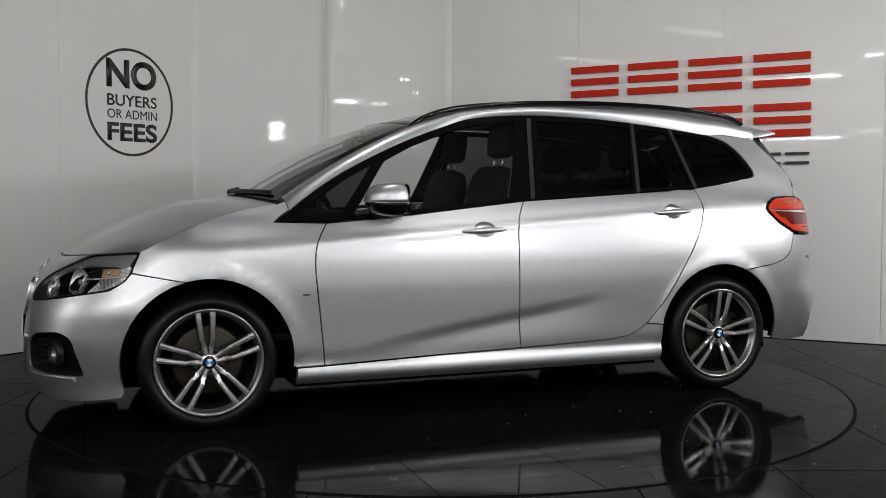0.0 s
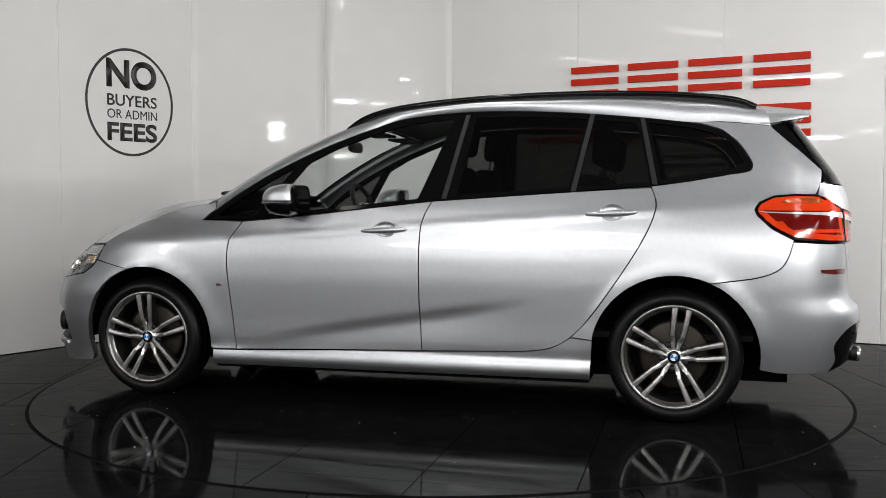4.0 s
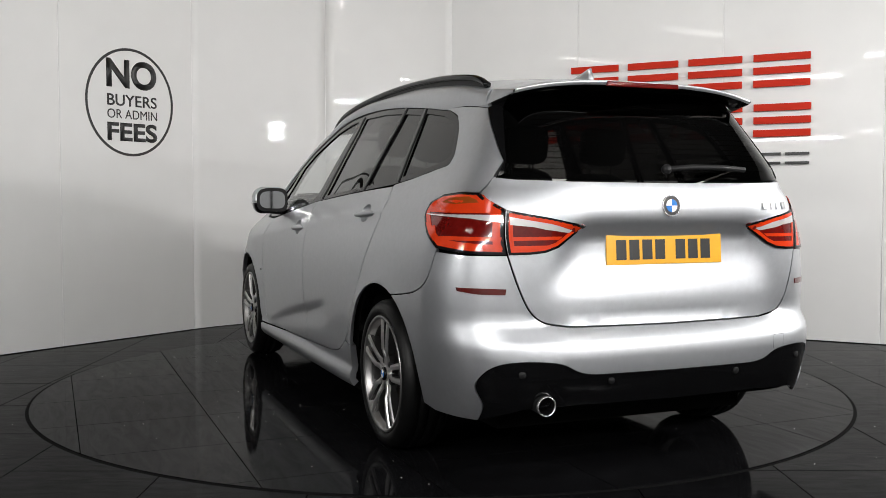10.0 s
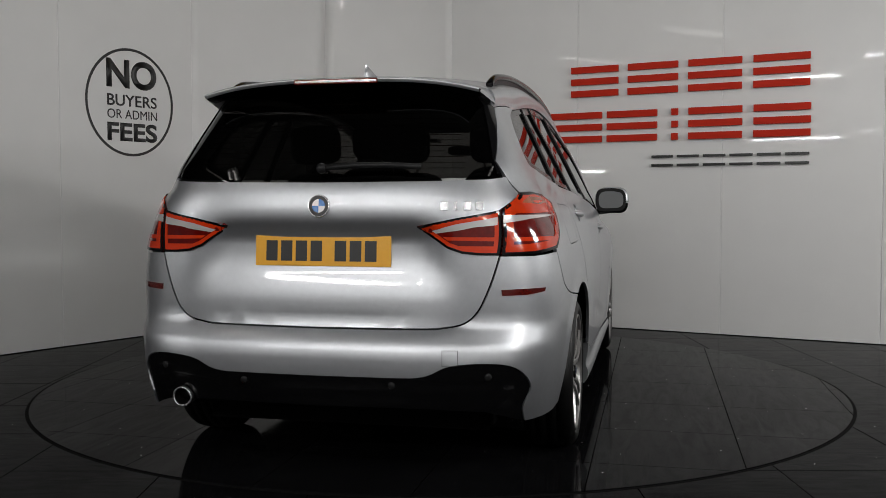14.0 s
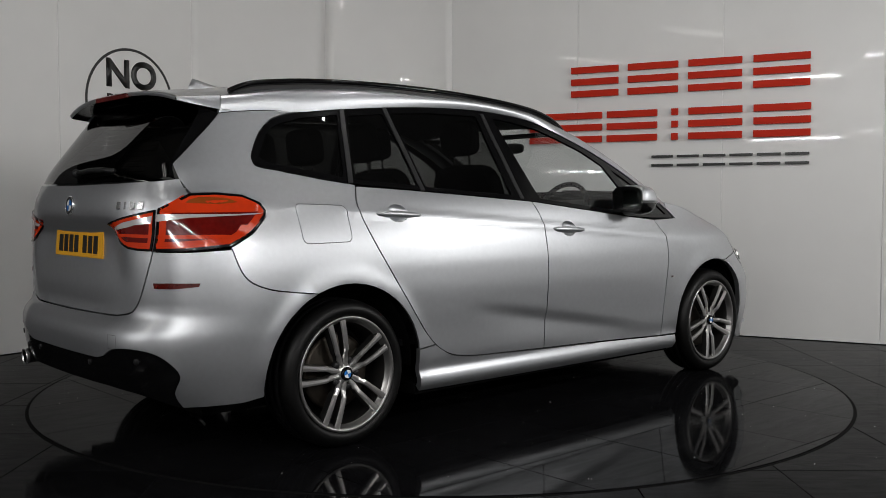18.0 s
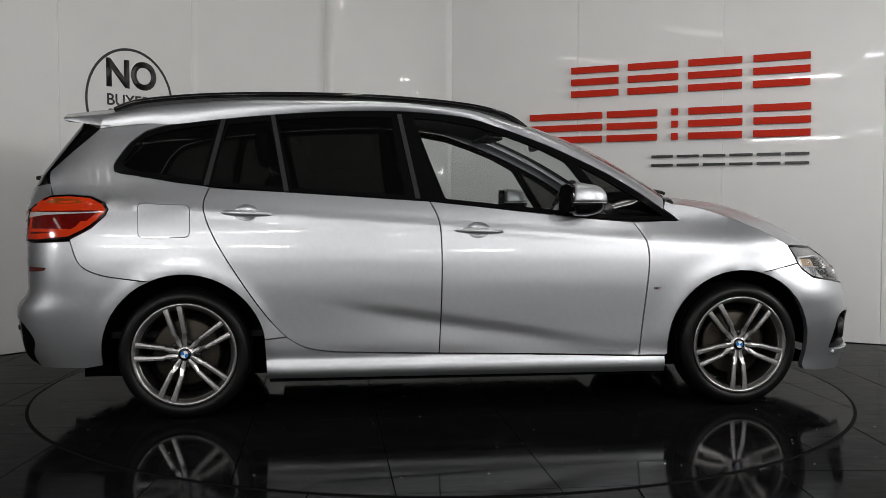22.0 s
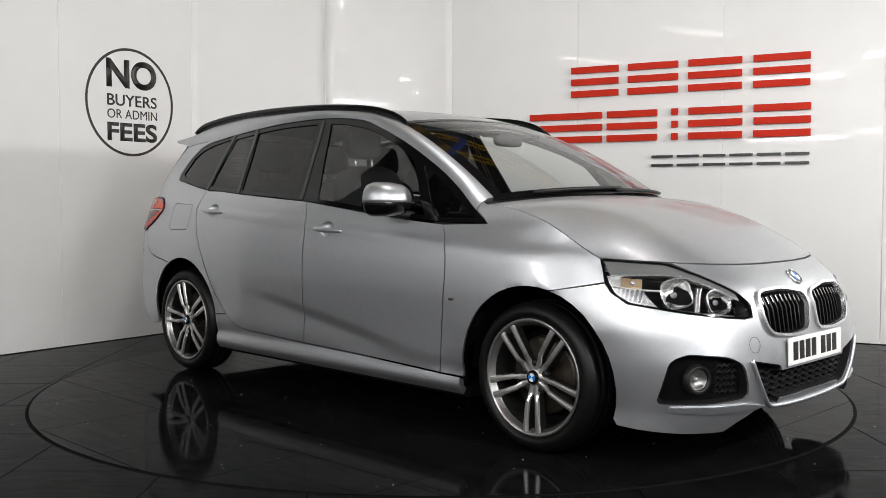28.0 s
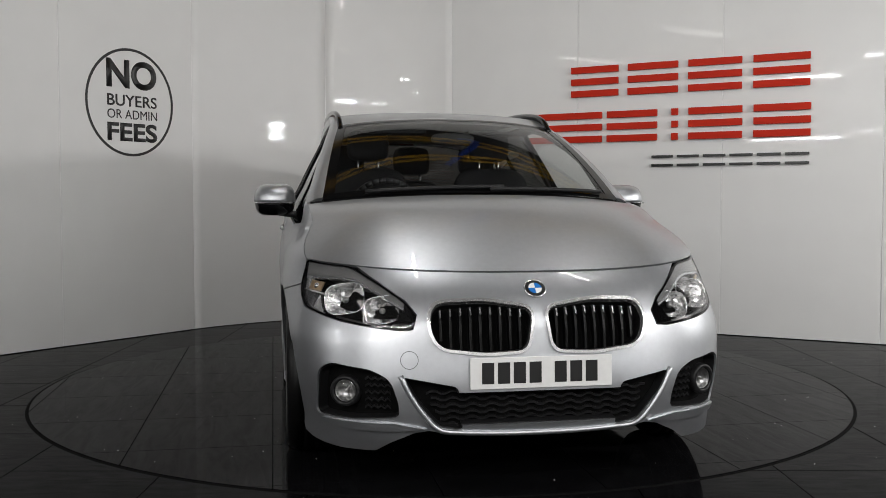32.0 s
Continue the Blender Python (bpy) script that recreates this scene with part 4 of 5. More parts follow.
box(bm, -0.02, 0, 0.20, 3.8, 1.15, 0.06)
# this wide slab is put in to keep the space below the sills black
box(bm, 0, 0, 0.195, 1.98, 1.66, 0.05)
part("underside", bm, DARK, car, smooth=False)

# ---------------------------------------------------------------- wheels


def wheel():
    """Five double-spoke alloy wheel with its face towards +z."""
    hub = new("wheel")
    bm = bmesh.new()
    lathe(bm, [(0.238, -0.20), (0.262, -0.212), (0.292, -0.205), (0.310, -0.185), (0.317, -0.16), (0.310, -0.157), (0.310, -0.150), (0.317, -0.147), (0.318, -0.115), (0.310, -0.112), (0.310, -0.104), (0.318, -0.101), (0.318, -0.072), (0.311, -0.069), (0.311, -0.063), (0.317, -0.060), (0.311, -0.030), (0.299, -0.012), (0.282, -0.002), (0.266, -0.002), (0.252, -0.008), (0.246, -0.016), (0.242, -0.03)], 72)
    part("tyre", bm, RUBBER, hub)
    bm = bmesh.new()
    lathe(bm, [(0.246, -0.014), (0.248, -0.008), (0.244, -0.004), (0.235, -0.006), (0.229, -0.014), (0.225, -0.026), (0.218, -0.034)], 72)
    part("rim", bm, RIM_LIP, hub)
    bm = bmesh.new()
    lathe(bm, [(0.218, -0.034), (0.210, -0.06), (0.205, -0.19)], 72)
    part("barrel", bm, RIM_DARK, hub)
    bm = bmesh.new()
    lathe(bm, [(0.0, -0.095), (0.15, -0.095), (0.165, -0.10), (0.165, -0.12), (0.0, -0.12)], 48)
    part("brake_disc", bm, DISC, hub)
    bm = bmesh.new()
    lathe(bm, [(0.2, -0.15), (0.0, -0.15)], 32)
    part("wheel_back", bm, DARK, hub)
    for k in range(5):
        for s in (1, -1):
            bm = bmesh.new()
            # stations along the spoke: radius, inner edge, ridge, outer edge
            m = pose(0, 0, 0, 0, 0, 90 + 72 * k)
            rows = []
            for r, yi, yr, yo, h in ((0.026, 0.001, 0.010, 0.018, -0.024), (0.070, 0.002, 0.016, 0.030, -0.022), (0.086, 0.007, 0.020, 0.030, -0.017), (0.100, 0.0125, 0.025, 0.036, -0.012), (0.150, 0.0155, 0.029, 0.040, -0.008), (0.205, 0.018, 0.033, 0.045, -0.007), (0.236, 0.018, 0.034, 0.048, -0.008)):
                prof = ((yi - 0.001, -0.05), (yi, h - 0.008), (yi + 0.003, h - 0.0015), (yr, h), (yo - 0.003, h - 0.001), (yo, h - 0.008), (yo + 0.003, -0.05))
                rows.append([bm.verts.new(m @ Vector((r, s * y, z))) for y, z in prof])
            for a, b in zip(rows, rows[1:]):
                for i in range(6):
                    f = bm.faces.new((a[i], a[i + 1], b[i + 1], b[i]))
                    f.material_index = 0 if i in (1, 2, 3, 4) else 1
            bmesh.ops.recalc_face_normals(bm, faces=bm.faces)
            part("spoke", bm, [RIM, RIM_DARK], hub, smooth=False)
    bm = bmesh.new()
    lathe(bm, [(0.0, -0.022), (0.030, -0.022), (0.042, -0.030), (0.048, -0.05)], 40)
    part("hub", bm, RIM, hub)
    for k in range(5):
        bm = bmesh.new()
        a = radians(90 + 36 + 72 * k)
        lathe(bm, [(0.0, -0.034), (0.012, -0.034), (0.0145, -0.038), (0.015, -0.055)], 12, Matrix.Translation((0.059 * math.cos(a), 0.059 * math.sin(a), 0.008)))
        part("wheel_bolt", bm, BLACK, hub)
    bm = bmesh.new()
    lathe(bm, [(0.0, -0.012), (0.024, -0.012), (0.0285, -0.014), (0.0295, -0.03)], 32)
    cap = part("centre_cap", bm, BLACK_GLOSS, hub, "blue, white and black centre cap")
    for k in range(4):
        bm = bmesh.new()
        prism(bm, [(0, 0)] + [(0.018 * math.cos(radians(90 * k + 15 * i)), 0.018 * math.sin(radians(90 * k + 15 * i))) for i in range(7)], -0.0115, -0.0105)
        part("cap_quadrant", bm, BLUE if k % 2 else BADGE_WHITE, cap, smooth=False)
    return hub


first = wheel()
first.parent = car
SPIN = {(1, 1): 40, (-1, 1): 27, (1, -1): 36, (-1, -1): 14}
for fx, ax in ((1, FRONT_AXLE), (-1, REAR_AXLE)):
    for side in (1, -1):
        y = 0.888 if fx > 0 else 0.872
        m = Matrix.Translation((ax, side * y, 0.3165)) @ pose(0, 0, 0, -90 * side, 0, 0) @ pose(0, 0, 0, 0, 0, SPIN[fx, side])
        if (fx, side) == (1, 1):
            first.matrix_basis = m
        else:
            copy_thing(first, m)

# ---------------------------------------------------------------- lamps, grilles and trim


def on_skin(q, z, off=0.0, side=1):
    """A frame on the skin: its z axis out of the panel, its y axis upwards."""
    p, n = skin(q, z) + normal(q, z) * off, normal(q, z)
    p.y, n.y = p.y * side, n.y * side
    up = (Vector((0, 0, 1)) - n * n.z).normalized()
    x = up.cross(n)
    m = Matrix((x.to_4d(), up.to_4d(), n.to_4d(), (0, 0, 0, 1))).transposed()
    m.translation = p
    m[3][3] = 1
    return m


def frame_along(p, d, up=(0, 0, 1)):
    """A frame at p with its z axis along d."""
    z = Vector(d).normalized()
    x = Vector(up).cross(z).normalized()
    m = Matrix((x.to_4d(), z.cross(x).to_4d(), z.to_4d(), (0, 0, 0, 1))).transposed()
    m.translation = p
    m[3][3] = 1
    return m


def recess(name, poly, deep, mat, parent, side=1, label="", wall=None):
    ob = panel(name, poly, mat, parent, label, off=-deep, side=side, depth=0, gap=-0.004, step=0.05)
    panel("recess_wall", poly, wall or mat, ob, off=-0.008, side=side, depth=deep, gap=0, holes=[shrink(poly, 0.004)], step=0.2)
    return ob


def bowl(name, m, r, deep, mat, parent, label=""):
    bm = bmesh.new()
    lathe(bm, [(r * 1.06, -0.004), (r * 1.04, 0.0), (r, 0.0), (r * 0.93, -deep * 0.35), (r * 0.7, -deep * 0.75), (r * 0.3, -deep), (0.001, -deep)], 20, m)
    ob = part(name, bm, mat, parent, label)
    bm = bmesh.new()
    bmesh.ops.create_uvsphere(bm, u_segments=14, v_segments=10, radius=r * 0.2, matrix=m @ Matrix.Translation((0, 0, -deep * 0.6)))
    part("bulb", bm, REFLECTOR, ob)
    return ob


def lamp_cup(name, m, w, h, deep, parent, seed, label=""):
    """A faceted chrome reflector: a soft-cornered mouth that narrows to the bulb, its flats struck at odd angles."""
    rnd = random.Random(seed)
    bm = bmesh.new()
    n, rows = 18, []
    for f, d in ((1.0, 0.0), (0.93, 0.35), (0.78, 0.62), (0.58, 0.84), (0.34, 0.97)):
        row = []
        for k in range(n):
            a = 2 * math.pi * k / n
            c, t = math.cos(a), math.sin(a)
            r = (abs(c) ** 3.2 + abs(t) ** 3.2) ** (-1 / 3.2)
            jit = 0 if f == 1.0 else rnd.uniform(-0.14, 0.14) * deep
            row.append(bm.verts.new(m @ Vector((w * f * r * c, h * f * r * t, -deep * d + jit))))
        rows.append(row)
    for a, b in zip(rows, rows[1:]):
        for k in range(n):
            bm.faces.new((a[k], a[(k + 1) % n], b[(k + 1) % n], b[k]))
    bm.faces.new(rows[-1])
    bmesh.ops.recalc_face_normals(bm, faces=bm.faces)
    ob = part(name, bm, CUP, parent, label, smooth=False)
    bm = bmesh.new()
    bmesh.ops.create_uvsphere(bm, u_segments=14, v_segments=10, radius=h * 0.22, matrix=m @ Matrix.Translation((0, 0, -deep * 0.5)))
    part("bulb", bm, RIM_LIP, ob)
    bm = bmesh.new()
    mouth = [m @ Vector((w * (abs(math.cos(a)) ** 3.2 + abs(math.sin(a)) ** 3.2) ** (-1 / 3.2) * math.cos(a), h * (abs(math.cos(a)) ** 3.2 + abs(math.sin(a)) ** 3.2) ** (-1 / 3.2) * math.sin(a), 0.001)) for a in [2 * math.pi * k / 36 for k in range(37)]]
    tube(bm, mouth, 0.002, 6)
    part("cup_rim", bm, CHROME, ob)
    bm = bmesh.new()
    chin = [[bm.verts.new(m @ Vector((w * u, -h * (0.93 - 0.50 * v - 0.10 * u * u), -deep * (0.06 + 0.75 * v)))) for u in (-0.86, -0.5, 0.0, 0.5, 0.86)] for v in (0.0, 0.4, 1.0)]
    for a, b in zip(chin, chin[1:]):
        for k in range(4):
            bm.faces.new((a[k], a[k + 1], b[k + 1], b[k]))
    part("cup_floor", bm, SATIN, ob)
    return ob


LAMP = rounded(HEADLAMP, 0.035, 4)
for side in (1, -1):
    lamp = recess("headlamp", LAMP, 0.072, RIM_LIP, car, side, "clear headlamp with faceted chrome reflectors in a dark housing", BLACK)
    panel("lens", LAMP, LENS, lamp, off=-0.001, side=side, depth=0, gap=0.002, step=0.05)
    panel("lamp_border", LAMP, BLACK_GLOSS, lamp, off=0.0005, side=side, depth=0.01, gap=0, holes=[shrink(LAMP, 0.0055)], step=0.2)
    for k, (y, z, w, h, f) in enumerate(((0.690, 0.700, 0.074, 0.058, 0.5), (0.560, 0.668, 0.064, 0.050, 0.5))):
        c = FY(y, z)
        n = normal(*c)
        p, n = skin(*c) - n * 0.020, n * f + Vector((1 - f, 0, 0))
        m = frame_along(Vector((p.x, p.y * side, p.z)), (n.x, n.y * side, n.z + 0.02)) @ pose(0, 0, 0, 0, 0, -8 * side)
        lamp_cup("reflector", m, w, h, 0.038, lamp, 3 + k, "faceted chrome lamp reflector")
    panel("inner_cover", [FY(0.455, 0.600), FY(0.535, 0.603), FY(0.505, 0.640), FY(0.492, 0.690), FY(0.468, 0.678), FY(0.446, 0.645)], BLACK_GLOSS, lamp, "black cover at the inner end of the lamp", off=-0.010, side=side, depth=0.03, gap=0, step=0.03)
    ridge = smooth_line([SX(1.69, 0.811), SX(1.76, 0.808), FY(0.645, 0.799), FY(0.56, 0.746), FY(0.480, 0.688)], 4)
    last = len(ridge) - 1
    brow = ridge + [(q, z - 0.050 + 0.030 * k / last) for k, (q, z) in enumerate(ridge)][::-1]
    panel("eyebrow_trim", brow, SMOKE, lamp, "smoked grey trim across the lamp's upper edge", off=-0.005, side=side, depth=0.02, gap=0, step=0.05)
    strip = brow[len(ridge):][::-1]
    panel("light_strip", [(q, z - 0.0005) for q, z in strip] + [(q, z - 0.008) for q, z in strip[::-1]], CHROME, lamp, off=-0.006, side=side, depth=0.012, gap=0, step=0.05)
    cell = [SX(1.712, 0.760), SX(1.79, 0.752), FY(0.772, 0.742), FY(0.772, 0.68), FY(0.765, 0.64), SX(1.82, 0.657), SX(1.755, 0.695), SX(1.727, 0.732)]
    panel("corner_reflector", cell, CUP, lamp, "bright chrome lamp corner", off=-0.016, side=side, depth=0.01, gap=0, step=0.018)
    for k in range(6):
        x = 1.765 + 0.016 * k
        panel("flute", [SX(x, 0.712), SX(x + 0.009, 0.711), SX(x + 0.009, 0.672 - 0.003 * k), SX(x, 0.674 - 0.003 * k)], SATIN, lamp, off=-0.010, side=side, depth=0.006, gap=0, step=0.2)
    panel("amber_shield", [SX(1.765, 0.752), SX(1.835, 0.748), SX(1.845, 0.716), SX(1.772, 0.719)], AMBER_PALE, lamp, "pale amber indicator shield", off=-0.010, side=side, depth=0.006, gap=0, step=0.03)
    bm = bmesh.new()
    bmesh.ops.create_uvsphere(bm, u_segments=14, v_segments=10, radius=0.012, matrix=on_skin(*SX(1.81, 0.733), -0.014, side))
    part("indicator_bulb", bm, CHROME, lamp)
    bm = bmesh.new()
    tube(bm, [on_skin(*SX(x, z), -0.014, side).translation for x, z in ((1.745, 0.716), (1.80, 0.712), (1.86, 0.708), (1.91, 0.706))], 0.006, 10, 0.7)
    part("light_guide", bm, SILVER_LENS, lamp, "clear light guide")
    low = [FY(0.465, 0.605), FY(0.52, 0.600), FY(0.62, 0.612), FY(0.72, 0.630), FY(0.72, 0.638), FY(0.62, 0.620), FY(0.52, 0.608), FY(0.465, 0.613)]
    panel("lower_trim", low, RIM_DARK, lamp, off=-0.012, side=side, depth=0.012, gap=0, step=0.05)
    # tail lamps, an outer piece on the wing and an inner one on the tailgate
    outer = TAIL_LAMP
    tail = panel("tail_lamp_outer", outer, RED_LENS, car, "red wraparound tail lamp with amber upper section", off=0.004, side=side, depth=0.03, gap=0, step=0.03)
    panel("glow_rim", shrink(outer, 0.011), RED_BRIGHT, tail, "bright red rim of the lamp", off=0.006, side=side, depth=0.003, gap=0, holes=[shrink(outer, 0.036)], step=0.03)
    panel("lamp_border", outer, BLACK_GLOSS, tail, off=0.0065, side=side, depth=0.006, gap=0, holes=[shrink(outer, 0.009)], step=0.2)
    up = [RY(0.694, 1.066), SX(-1.93, 1.069), SX(-1.835, 1.061), SX(-1.775, 1.034), SX(-1.762, 1.008), SX(-1.80, 1.004), RY(0.75, 1.002), RY(0.66, 1.002), RY(0.658, 1.02)]
    panel("upper_lens", up, RED_BRIGHT, tail, off=0.0065, side=side, depth=0.003, gap=0, step=0.03)
    amb = [SX(-2.0, 1.060), SX(-1.90, 1.056), SX(-1.86, 1.042), SX(-1.93, 1.036), RY(0.76, 1.034), RY(0.71, 1.040), RY(0.715, 1.052)]
    panel("amber_lens", amb, AMBER, tail, "amber indicator lens", off=0.008, side=side, depth=0.002, gap=0, step=0.03)
    line = [SX(-1.760, 0.999), SX(-1.85, 0.996), RY(0.79, 0.995), RY(0.656, 0.996), RY(0.656, 0.968), RY(0.74, 0.982), SX(-1.92, 0.988), SX(-1.80, 0.993)]
    panel("white_strip", line, SILVER_LENS, tail, "pale light strip", off=0.0075, side=side, depth=0.002, gap=0, step=0.03)
    for k in range(2):
        d = 0.045 * k
        bar1 = [SX(-1.785 - d, 0.965 - d * 0.3), SX(-1.86 - d * 0.5, 0.91 - d * 0.25), SX(-1.95, 0.885 - d * 0.05 + 0.02 * k), RY(0.665, 0.873 + 0.03 * k), RY(0.665, 0.888 + 0.03 * k), SX(-1.95, 0.902 + 0.015 * k), SX(-1.88 - d * 0.5, 0.925 - d * 0.25), SX(-1.82 - d, 0.968 - d * 0.3)]
        panel("light_bar", bar1, RED_BRIGHT, tail, "bright red light bar", off=0.0065, side=side, depth=0.002, gap=0, step=0.03)
    inner = [RY(0.644, 1.014), RY(0.50, 0.987), RY(0.362, 0.959), RY(0.375, 0.946), RY(0.42, 0.915), RY(0.47, 0.88), RY(0.52, 0.862), RY(0.58, 0.856), RY(0.646, 0.855)]
    tail = panel("tail_lamp_inner", inner, RED_LENS, car, "red tail lamp section on the tailgate", off=0.004, side=side, depth=0.03, gap=0, step=0.03)
    panel("glow_rim", shrink(inner, 0.009), RED_BRIGHT, tail, off=0.006, side=side, depth=0.003, gap=0, holes=[shrink(inner, 0.022)], step=0.03)
    panel("lamp_border", inner, BLACK_GLOSS, tail, off=0.0065, side=side, depth=0.006, gap=0, holes=[shrink(inner, 0.008)], step=0.2)
    edge1 = [RY(0.638, 1.006), RY(0.50, 0.980), RY(0.375, 0.955), RY(0.40, 0.937), RY(0.405, 0.944), RY(0.50, 0.970), RY(0.638, 0.993)]
    panel("upper_lens", edge1, RED_BRIGHT, tail, off=0.0065, side=side, depth=0.003, gap=0, step=0.03)
    rev = [RY(0.638, 0.990), RY(0.50, 0.966), RY(0.415, 0.944), RY(0.43, 0.934), RY(0.52, 0.946), RY(0.56, 0.955), RY(0.638, 0.962)]
    panel("reversing_lens", rev, SILVER_LENS, tail, "clear reversing light", off=0.0075, side=side, depth=0.002, gap=0, step=0.03)
    for k in range(2):
        z = 0.873 + 0.032 * k
        panel("light_bar", [RY(0.636, z), RY(0.50 - 0.03 * k, z + 0.004), RY(0.49 - 0.035 * k, z + 0.016), RY(0.636, z + 0.014)], RED_BRIGHT, tail, off=0.0065, side=side, depth=0.002, gap=0, step=0.03)
    # bumper reflectors
    panel("rear_reflector", [SX(-2.035, 0.735), RY(0.72, 0.735), RY(0.655, 0.733), RY(0.658, 0.712), RY(0.74, 0.713), SX(-2.04, 0.722)], RED_DARK, car, "red bumper reflector", off=0.003, side=side, depth=0.006, gap=0, step=0.03)
    # kidney grille
    kid = recess("kidney_grille", KID, 0.05, DARK, car, side, "black kidney grille in a chrome frame", BLACK)
    panel("chrome_frame", shrink(KID, -0.008), CHROME, kid, "chrome grille frame", off=0.012, side=side, depth=0.03, gap=0, holes=[shrink(KID, 0.003)], step=0.2)
    for k in range(9):
        y = 0.068 + 0.036 * k
        zt = 0.664 + 0.014 * math.sin(math.pi * (y - 0.03) / 0.36)
        zb = 0.530 - 0.012 * math.sin(math.pi * (y - 0.03) / 0.36)
        if k == 8:
            zb += 0.03
        panel("grille_slat", [FY(y - 0.0045, zt), FY(y + 0.0045, zt), FY(y + 0.0045, zb), FY(y - 0.0045, zb)], GRILLE, kid, off=-0.018, side=side, depth=0.03, gap=0, step=0.2, edge=0.05)
        # satin strip put in for the highlight at the slat's upper end
        panel("slat_highlight", [FY(y - 0.003, zt - 0.006), FY(y + 0.003, zt - 0.006), FY(y + 0.003, zt - 0.034), FY(y - 0.003, zt - 0.030)], SATIN, kid, off=-0.004, side=side, depth=0.004, gap=0, step=0.2, edge=0.05)
    # fog lamp in its hollow
    fog = recess("fog_lamp_recess", FOGR, 0.055, BLACK, car, side, "black bumper hollow with a round fog lamp")
    q = FY(0.700, 0.365)
    p = skin(*q) - normal(*q) * 0.022
    m = frame_along(Vector((p.x, p.y * side, p.z)), (1, 0.45 * side, 0))
    bowl("fog_lamp", m, 0.038, 0.022, RIM_LIP, fog, "round clear fog lamp")
    bm = bmesh.new()
    lathe(bm, [(0.058, -0.02), (0.056, 0.004), (0.046, 0.010), (0.041, 0.002)], 32, m)
    part("bezel", bm, BLACK, fog)
    bm = bmesh.new()
    lathe(bm, [(0.040, 0.002), (0.03, 0.008), (0.0005, 0.011)], 28, m)
    part("lens", bm, LENS, fog)
    for k in range(5):
        z = 0.315 + 0.027 * k
        pts = [FY(0.54 + 0.012 * i, z + (0.006 if i % 2 else -0.004)) for i in range(9)]
        panel("grille_bar", pts + [(q, zz - 0.008) for q, zz in pts[::-1]], BLACK, fog, off=-0.035, side=side, depth=0.02, gap=0, step=0.2, edge=0.05)
    # splitter blade below the fog lamp
    blade = [FY(0.755, 0.262), FY(0.66, 0.265), FY(0.52, 0.268), FY(0.41, 0.248), FY(0.52, 0.238), FY(0.66, 0.236), FY(0.755, 0.246)]
    panel("bumper_ledge", blade, PAINT, car, off=0.010, side=side, depth=0.025, gap=0, step=0.03)

low = recess("lower_grille", INT, 0.075, DARK, car, 1, "black mesh lower grille", BLACK)
for k in range(6):
    z = 0.248 + 0.025 * k
    w = 0.36 + 0.012 * k
    n = int(w / 0.018)
    pts = [FY(i * 0.018, z + (0.005 if (i // 2) % 2 else -0.004)) for i in range(-n, n + 1)]
    panel("grille_bar", pts + [(q, zz - 0.008) for q, zz in pts[::-1]], BLACK, low, off=-0.035, depth=0.02, gap=0, step=0.2, edge=0.05)
for side in (1, -1):
    panel("air_guide", [FY(0.485, 0.42), FY(0.36, 0.39), FY(0.30, 0.26), FY(0.36, 0.256), FY(0.44, 0.345)], RUBBER, low, off=-0.05, side=side, depth=0.05, gap=0, step=0.04)

rim = [FY(0.50, 0.436), FY(0.458, 0.352), FY(0.375, 0.248), FY(0.28, 0.231), FY(0.14, 0.224)]
rim = smooth_line(rim + [(QF, 0.222)] + mirror_f(rim)[::-1], 4)
bm = bmesh.new()
tube(bm, [on_skin(q, z, 0.002).translation for q, z in rim], 0.010, 10)
part("intake_lip", bm, PAINT, car)


def badge(name, m, r, parent=car):
    bm = bmesh.new()
    lathe(bm, [(r, -0.004), (r, 0.001), (r * 0.93, 0.003), (r * 0.9, 0.002)], 40, m)
    ring = part(name, bm, CHROME, parent, "round blue and white badge with a black border")
    bm = bmesh.new()
    lathe(bm, [(r * 0.91, 0.0015), (0.0, 0.002)], 40, m)
    part("badge_disc", bm, INK, ring)
    for k in range(4):
        bm = bmesh.new()
        prism(bm, [(0, 0)] + [(r * 0.6 * math.cos(radians(90 * k + 15 * i)), r * 0.6 * math.sin(radians(90 * k + 15 * i))) for i in range(7)], 0.0015, 0.0028, m)
        part("badge_quadrant", bm, BADGE_WHITE if k % 2 else BLUE, ring, smooth=False)
    return ring


badge("front_badge", on_skin(QF - 1e-4, 0.728, 0.004), 0.041)
badge("rear_badge", on_skin(QR + 1e-4, 1.030, 0.004), 0.041)


def number_plate(name, m, mat, label):
    bm = bmesh.new()
    box(bm, 0, 0, 0, 0.520, 0.111, 0.005, m, bevel=0.0015)
    ob = part(name, bm, mat, car, label, smooth=False)
    for k in range(7):
        x = -0.196 + 0.0575 * k + (0.035 if k > 3 else 0)
        bm = bmesh.new()
        box(bm, x, 0, 0.0032, 0.044, 0.075, 0.001, m)
        part("plate_bar", bm, INK, ob, smooth=False)
    return ob


def flat_frame(x, z, face, tilt=0.0):
    """Upright frame on the middle line; z axis to the front (1) or the rear (-1)."""
    n = Vector((face * math.cos(radians(tilt)), 0, math.sin(radians(tilt))))
    return frame_along(Vector((x, 0, z)), n)


